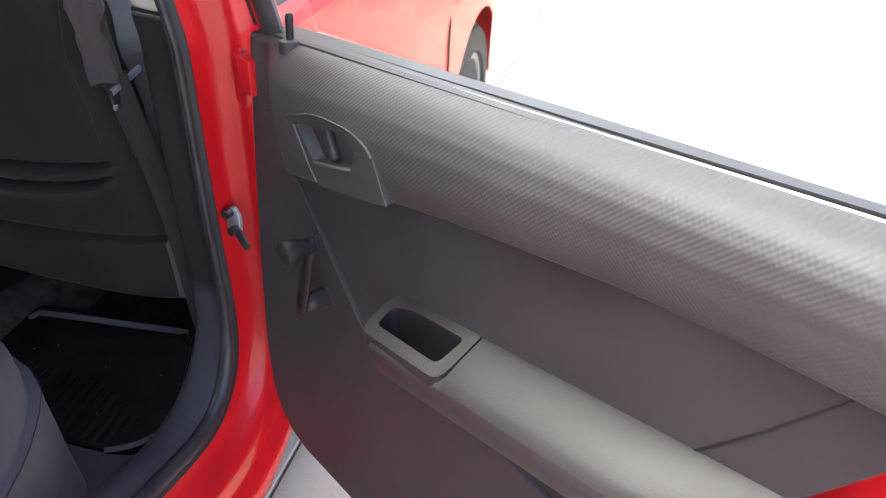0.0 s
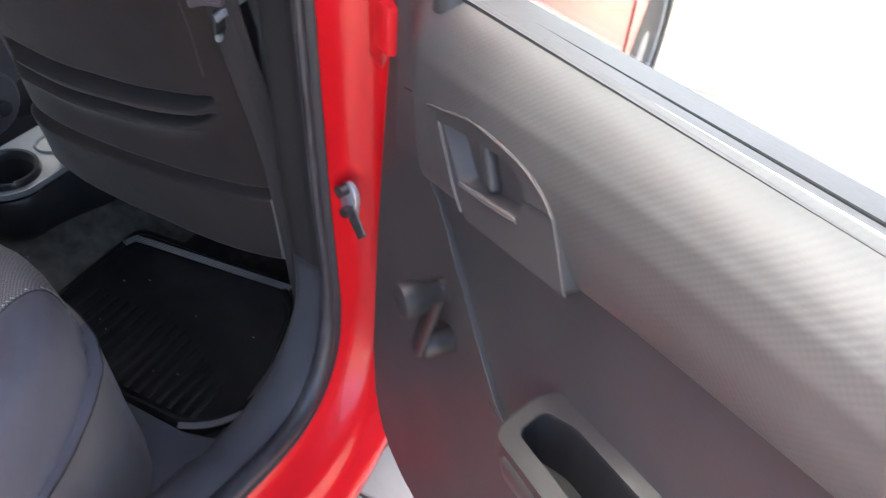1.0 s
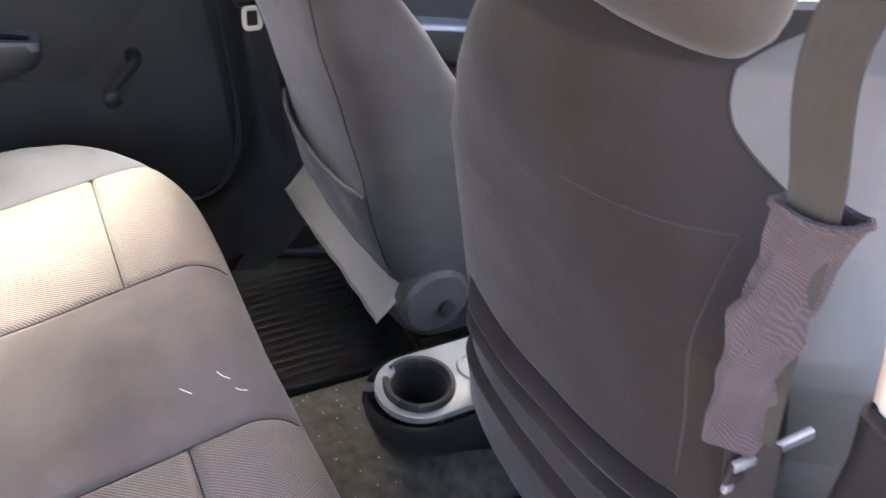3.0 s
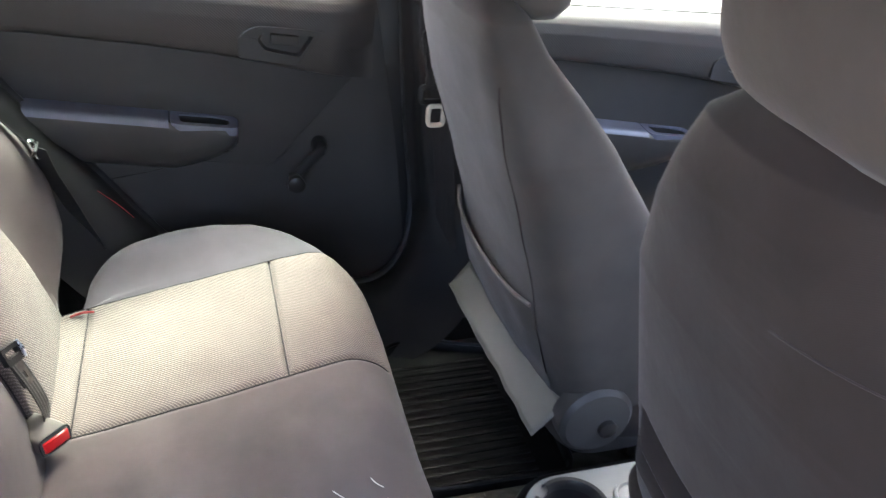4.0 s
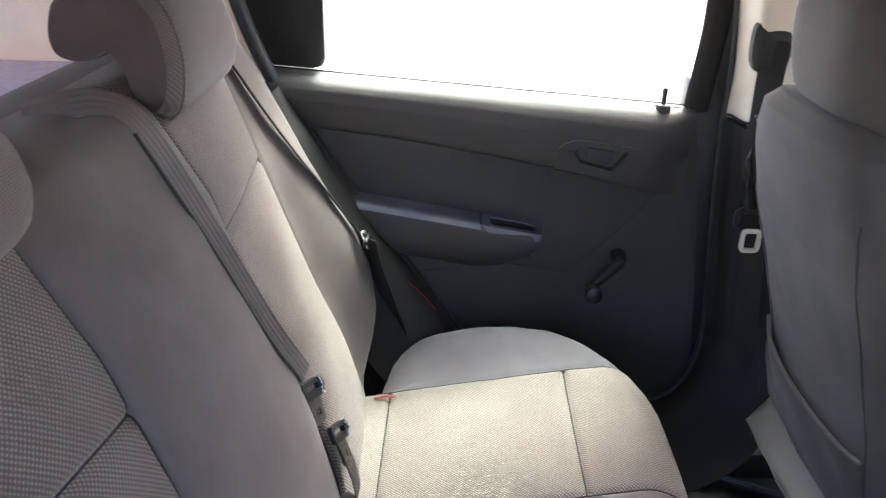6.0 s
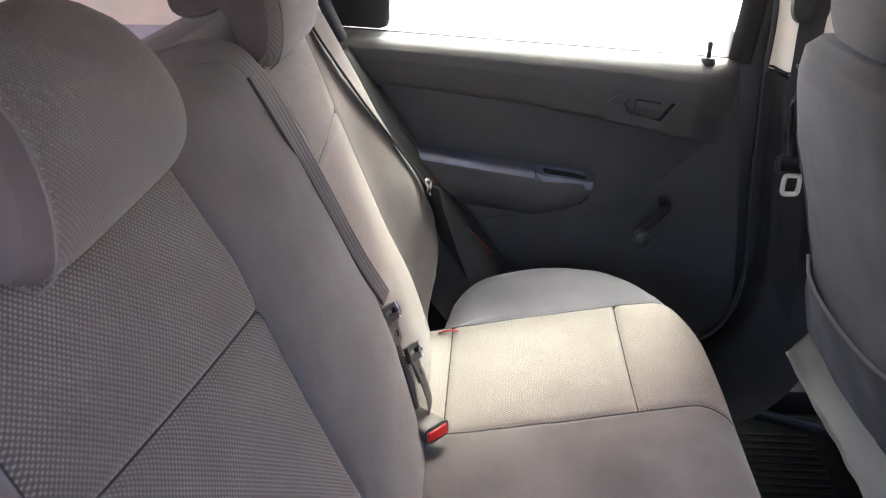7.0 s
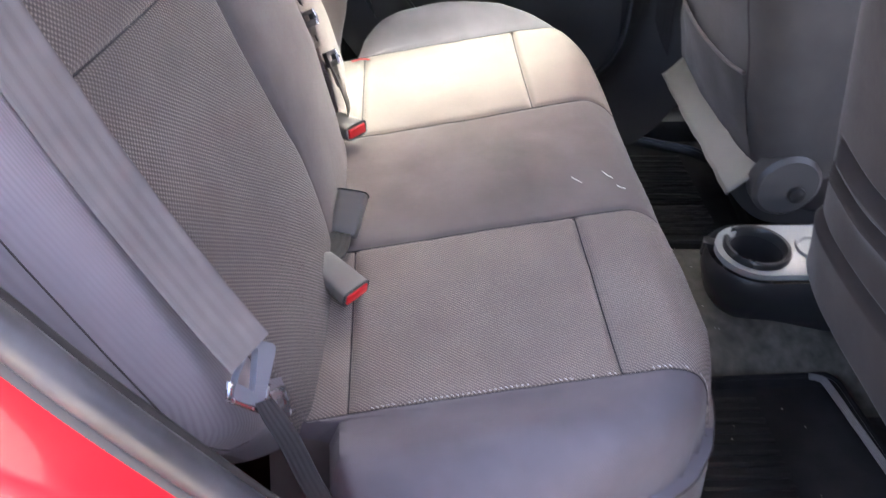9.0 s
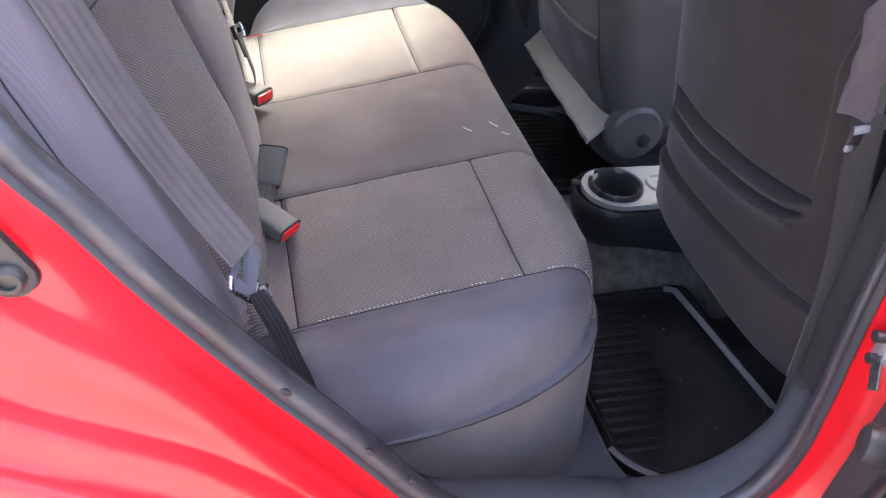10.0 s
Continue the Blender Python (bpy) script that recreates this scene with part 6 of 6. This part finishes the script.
def centre_belt():
    b = thing("seat_belt", (-0.13, 0.3, 0.7), "black centre seat belt with two steel tongues on the backrest", "seat belt", "rear seat belts")
    pts = [back_at(-0.022, 0.676, -0.05), back_at(-0.026, 0.668, 0.02), back_at(-0.033, 0.63, 0.050), back_at(-0.056, 0.5, 0.058), back_at(-0.092, 0.36, 0.056), back_at(-0.122, 0.27, 0.058)]
    part("webbing", ribbon(pts, [0.028] * 6, [FWD + Vector((0.35, 0, 0))] * 6, 40), WEB, b, "grey-brown webbing")
    # thin dark tube draws the shadow beside the webbing
    part("belt_shadow", tube([Vector(p) + Vector((0.0135, -0.004, -0.002)) for p in spline(pts[2:], 30)], 0.0022, 6), BELT_DARK, b, "dark strip that stands for the belt's shadow")
    up = Vector((-0.25, -LEAN_S, LEAN_C)).normalized()
    n = (FWD + Vector((0.25, 0, 0))).normalized()
    n = (n - n.dot(up) * up).normalized()
    ax = up.cross(n)
    turn = Matrix((ax, n.cross(ax), n)).transposed().to_4x4()
    # two tongues, one below the other: a bent slotted head and a blade with a square hole
    for c, w in ((Vector((-0.148, 0.312, 0.730)), 0.021), (Vector((-0.150, 0.345, 0.662)), 0.017)):
        m = Matrix.Translation(c) @ turn
        head = frame_ring(rounded([(-w, -0.010), (w, -0.013), (w, 0.012), (-w, 0.015)], 0.004, 4), rounded([(-w * 0.75, -0.001), (w * 0.75, -0.003), (w * 0.75, 0.006), (-w * 0.75, 0.008)], 0.002, 4), -0.003, 0.004, m)
        t = part("tongue", head, BLACK, b, "black plastic covered tongue")
        part("bright_edge", tube([m @ Vector(p) for p in ((w, -0.012, 0.004), (w + 0.001, 0.0, 0.006), (w, 0.012, 0.004))], 0.0026, 8), STEEL, t, "bright steel edge")
        part("blade", frame_ring(rounded([(-w * 0.6, -0.045), (w * 0.6, -0.045), (w * 0.7, -0.010), (-w * 0.7, -0.010)], 0.003, 4), rounded([(-w * 0.3, -0.036), (w * 0.3, -0.036), (w * 0.3, -0.026), (-w * 0.3, -0.026)], 0.001, 4), -0.001, 0.0015, m), DARK_STEEL, t, "steel blade with a square hole")
    pts = [tuple(Vector((-0.150, 0.347, 0.655))), tuple(Vector((-0.146, 0.362, 0.615))), (-0.138, 0.372, 0.575), (-0.135, 0.362, 0.535)]
    part("lower_webbing", ribbon(pts, [0.035] * 4, [FWD] * 4, 16), BLACK, b, "black webbing")


centre_belt()


def front_belt(side, label):
    b = thing("seat_belt", (X0 + side * 0.56, 1.03, 1.0), label, "seat belt", "front seat belts")
    sx = lambda a: X0 + side * a
    inn = Vector((-side, -0.25, 0))
    anchor = part("anchor_cover", loft([superring((sx(0.632 - 0.018 * k), (0.992 if side < 0 else 1.02) - 0.006 * k, 1.11 if side < 0 else 1.27), (0, 1, 0), (side * 0.1, 0, 1), 0.035 * g, 0.045 * g, 3.2, 28) for k, g in ((0, 1.0), (0.6, 0.97), (1.0, 0.85), (1.15, 0.5))]), BLACK, b, "black plastic anchor cover")
    path = [(sx(0.612), 0.995, 1.12), (sx(0.605), 0.99, 1.06), (sx(0.60), 0.99, 1.0), (sx(0.60), 0.992, 0.92), (sx(0.615), 1.03, 0.70), (sx(0.63), 1.06, 0.40)]
    if side > 0:
        path = [(0.640, 0.985, 1.32), (0.600, 0.945, 1.20), (0.592, 0.985, 1.085), (0.595, 0.998, 0.98), (0.60, 1.008, 0.90)]
        low_path = [(0.600, 1.010, 0.90), (0.606, 1.02, 0.84), (0.63, 1.05, 0.66), (0.65, 1.07, 0.40)]
        # the strap's lower run has its shade in a darker colour
        part("lower_webbing", ribbon(low_path, [0.036] * 4, [Vector((0.5, -0.85, 0))] * 4, 24), BELT_DARK, b, "dark webbing")
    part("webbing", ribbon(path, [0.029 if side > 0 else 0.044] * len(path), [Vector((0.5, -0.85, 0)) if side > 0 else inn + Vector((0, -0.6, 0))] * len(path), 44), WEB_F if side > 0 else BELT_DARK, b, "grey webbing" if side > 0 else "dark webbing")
    # crumpled sleeve
    rings = []
    top, low = Vector((0.592, 0.990, 1.080)), Vector((0.594, 0.998, 0.889))
    if side < 0:
        top, low = Vector((sx(0.60), 0.99, 1.0)), Vector((sx(0.60), 0.99, 0.84))
    size = 0.7 if side > 0 else 0.62
    for k in range(30):
        t = k / 29
        c = top.lerp(low, t) + Vector((-side * 0.006 * t, 0.004 * math.sin(7 * t + 1), 0))
        w = 0.035 - 0.007 * min(1.0, 3 * t) + 0.0025 * math.sin(13 * t + 2) - 0.003 * t
        d = 0.013 + 0.006 * math.sin(11 * t + 2)
        ring = superring(c, (side * 0.75, 0.66, 0), (side * 0.66, -0.75, 0), w * size, d * size, 2.4, 26)
        rings.append([p + Vector((0, 0, 0.002 * math.sin(3 * j / 4 + 9 * t))) + (p - c) * (0.08 + 0.5 * math.sin(math.pi * t)) * noise.noise(Vector((3 * math.cos(j / 26 * 6.283), 3 * math.sin(j / 26 * 6.283), t * 6))) for j, p in enumerate(ring)])
    vs, fs = grid(rings, True)
    part("sleeve", (vs, fs), SLEEVE if side > 0 else BLACK, b, "crumpled grey cloth sleeve" if side > 0 else "black cloth sleeve", 60)
    part("sleeve_hem", tube([Vector(p) for p in rings[0]] + [Vector(rings[0][0])], 0.0028, 6), SLEEVE if side > 0 else BLACK, b)
    if side > 0:
        bar = part("tongue", box((0.604, 1.030, 0.883), (0.006, 0.066, 0.010), 0.002, 2, Vector((0.12, 0.95, 0.25)).to_track_quat("Y", "Z").to_matrix()), ZINC, b, "bright steel tongue bar")
        part("blade", box((0.600, 1.006, 0.868), (0.004, 0.018, 0.022), 0.001, 2), DARK_STEEL, bar)
        part("clip", box((0.600, 1.003, 0.852), (0.006, 0.010, 0.010), 0.003, 2), ZINC, bar)
    else:
        t = part("tongue", plate_loop((sx(0.585), 0.995, 0.825), (0, 1, 0), (0, 0, 1), 0.022, 0.014, 0.006), BLACK, b, "black plastic tongue")
        part("label", plate_loop((sx(0.572), 0.998, 0.79), (0, 1, 0), (0, 0, 1), 0.014, 0.018, 0.0045), BEIGE, t, "pale plastic loop")


front_belt(1, "grey front seat belt in a crumpled cloth sleeve beside the pillar")
front_belt(-1, "dark front seat belt hanging behind the driver's seat")

# ---- loose threads on the bench ----
for pts in (((0.098, 0.708), (0.105, 0.713), (0.113, 0.719)), ((0.096, 0.753), (0.105, 0.757), (0.113, 0.764)), ((0.130, 0.766), (0.135, 0.770), (0.137, 0.777))):
    th = thing("thread", (pts[0][0], pts[0][1], 0.6), "short white loose thread lying on the bench", "thread", "loose threads")
    path = [Vector(cushion_point(x, y)) + Vector((0, 0, 0.0012)) for x, y in pts]
    part("strand", tube(spline(path, 8), 0.0008, 5), THREAD, th)

tag = thing("seat_tag", (-0.417, 0.388, 0.533), "small faded red cloth tag at the bench seam", "tag")
part("strap", ribbon([Vector(cushion_point(-0.415, y)) + Vector((0, 0, h)) for y, h in ((0.366, 0.003), (0.385, 0.006), (0.402, 0.002))], [0.0045, 0.0045, 0.004], [Vector((0, -0.2, 1))] * 3, 8, 0.0015), TAG, tag)

# ---- lint on the tunnel carpet and mat ----
lint_rng = random.Random(7)
lint_bits = []
for k in range(40):
    x, y = X0 + lint_rng.uniform(-0.15, 0.14), lint_rng.uniform(0.86, 1.0)
    if k % 5 == 0:
        x, y = lint_rng.uniform(0.25, 0.55), lint_rng.uniform(0.92, 1.14)
    z = 0.2635 if x > 0.2 else 0.243 + 0.062 * max(0.0, 1 - (abs(x - X0) / 0.19) ** 4) + 0.003
    a, r = lint_rng.uniform(0, 6.3), lint_rng.uniform(0.001, 0.0035)
    lint_bits.append(tube([(x, y, z), (x + r * math.cos(a), y + r * math.sin(a), z + 0.0006)], lint_rng.uniform(0.0004, 0.0009), 5))
lint = part("lint", merge(*lint_bits), THREAD, None)
tagged(lint, "scattered pale lint specks on the carpet and mat", "lint", kind="stuff")

# ---- outside ----
rows = []
ring = [(X0 + math.cos(a), 0.8 + math.sin(a)) for a in np.linspace(0, 2 * math.pi, 49)[:-1]]
ground = part("ground", grid([[(X0 + (x - X0) * r, 0.8 + (y - 0.8) * r, -0.02) for x, y in ring] for r in (0.01, 2, 6, 20, 80, 600)], True), GROUND, None)
tagged(ground, "pale sandy concrete ground in bright daylight", "ground", kind="structure")
pave = thing("pavement", (X0, 0.8, -0.02), "pale concrete slab pavement with narrow joints", "pavement", kind="structure")
slab_mesh = None
for i in range(-7, 12):
    for j in range(-6, 12):
        x, y = 0.742 + i * 0.6 + 0.3, 0.15 + j * 0.6
        if abs(x) > 4 or y > 7:
            continue
        if slab_mesh is None:
            first = part("paving_slab", box((0, 0, -0.012), (0.594, 0.594, 0.024), 0.003, 1), SLAB, pave, smooth=0)
            slab_mesh = first.data
            ob = first
        else:
            ob = new("paving_slab", slab_mesh)
            ob.parent = pave
            ob.matrix_parent_inverse = Matrix.Translation(-pave.location)
        ob.location = (x, y, 0)


def wing_mirror():
    mir = thing("wing_mirror", (-0.86, 1.92, 0.92), "red wing mirror with bright glass outside the driver's window", "wing mirror")
    c, back = Vector((-0.955, 1.93, 0.925)), Vector((0.12, -0.99, 0.05)).normalized()
    side = back.cross(Vector((0, 0, 1))).normalized()
    up = side.cross(back)
    rings = [superring(c - back * d, side, up, 0.095 * g, 0.062 * g, 3.2, 36) for d, g in ((-0.004, 0.93), (-0.006, 1.0), (0.02, 1.02), (0.05, 0.93), (0.075, 0.7), (0.085, 0.3))]
    part("housing", loft(rings), RED, mir, "glossy red housing")
    part("rim", tube(superring(c + back * 0.006, side, up, 0.09, 0.058, 3.2, 40) + [superring(c + back * 0.006, side, up, 0.09, 0.058, 3.2, 40)[0]], 0.004, 6), BLACK, mir)
    part("glass", loft([superring(c + back * 0.0065, side, up, 0.086, 0.054, 3.2, 36), superring(c + back * 0.008, side, up, 0.085, 0.053, 3.2, 36)]), MIRROR, mir, "mirror glass")
    part("arm", tube(spline([(-0.79, 1.95, 0.9), (-0.85, 1.955, 0.9), (-0.91, 1.95, 0.91)], 8), 0.022, 10), BLACK, mir)


wing_mirror()
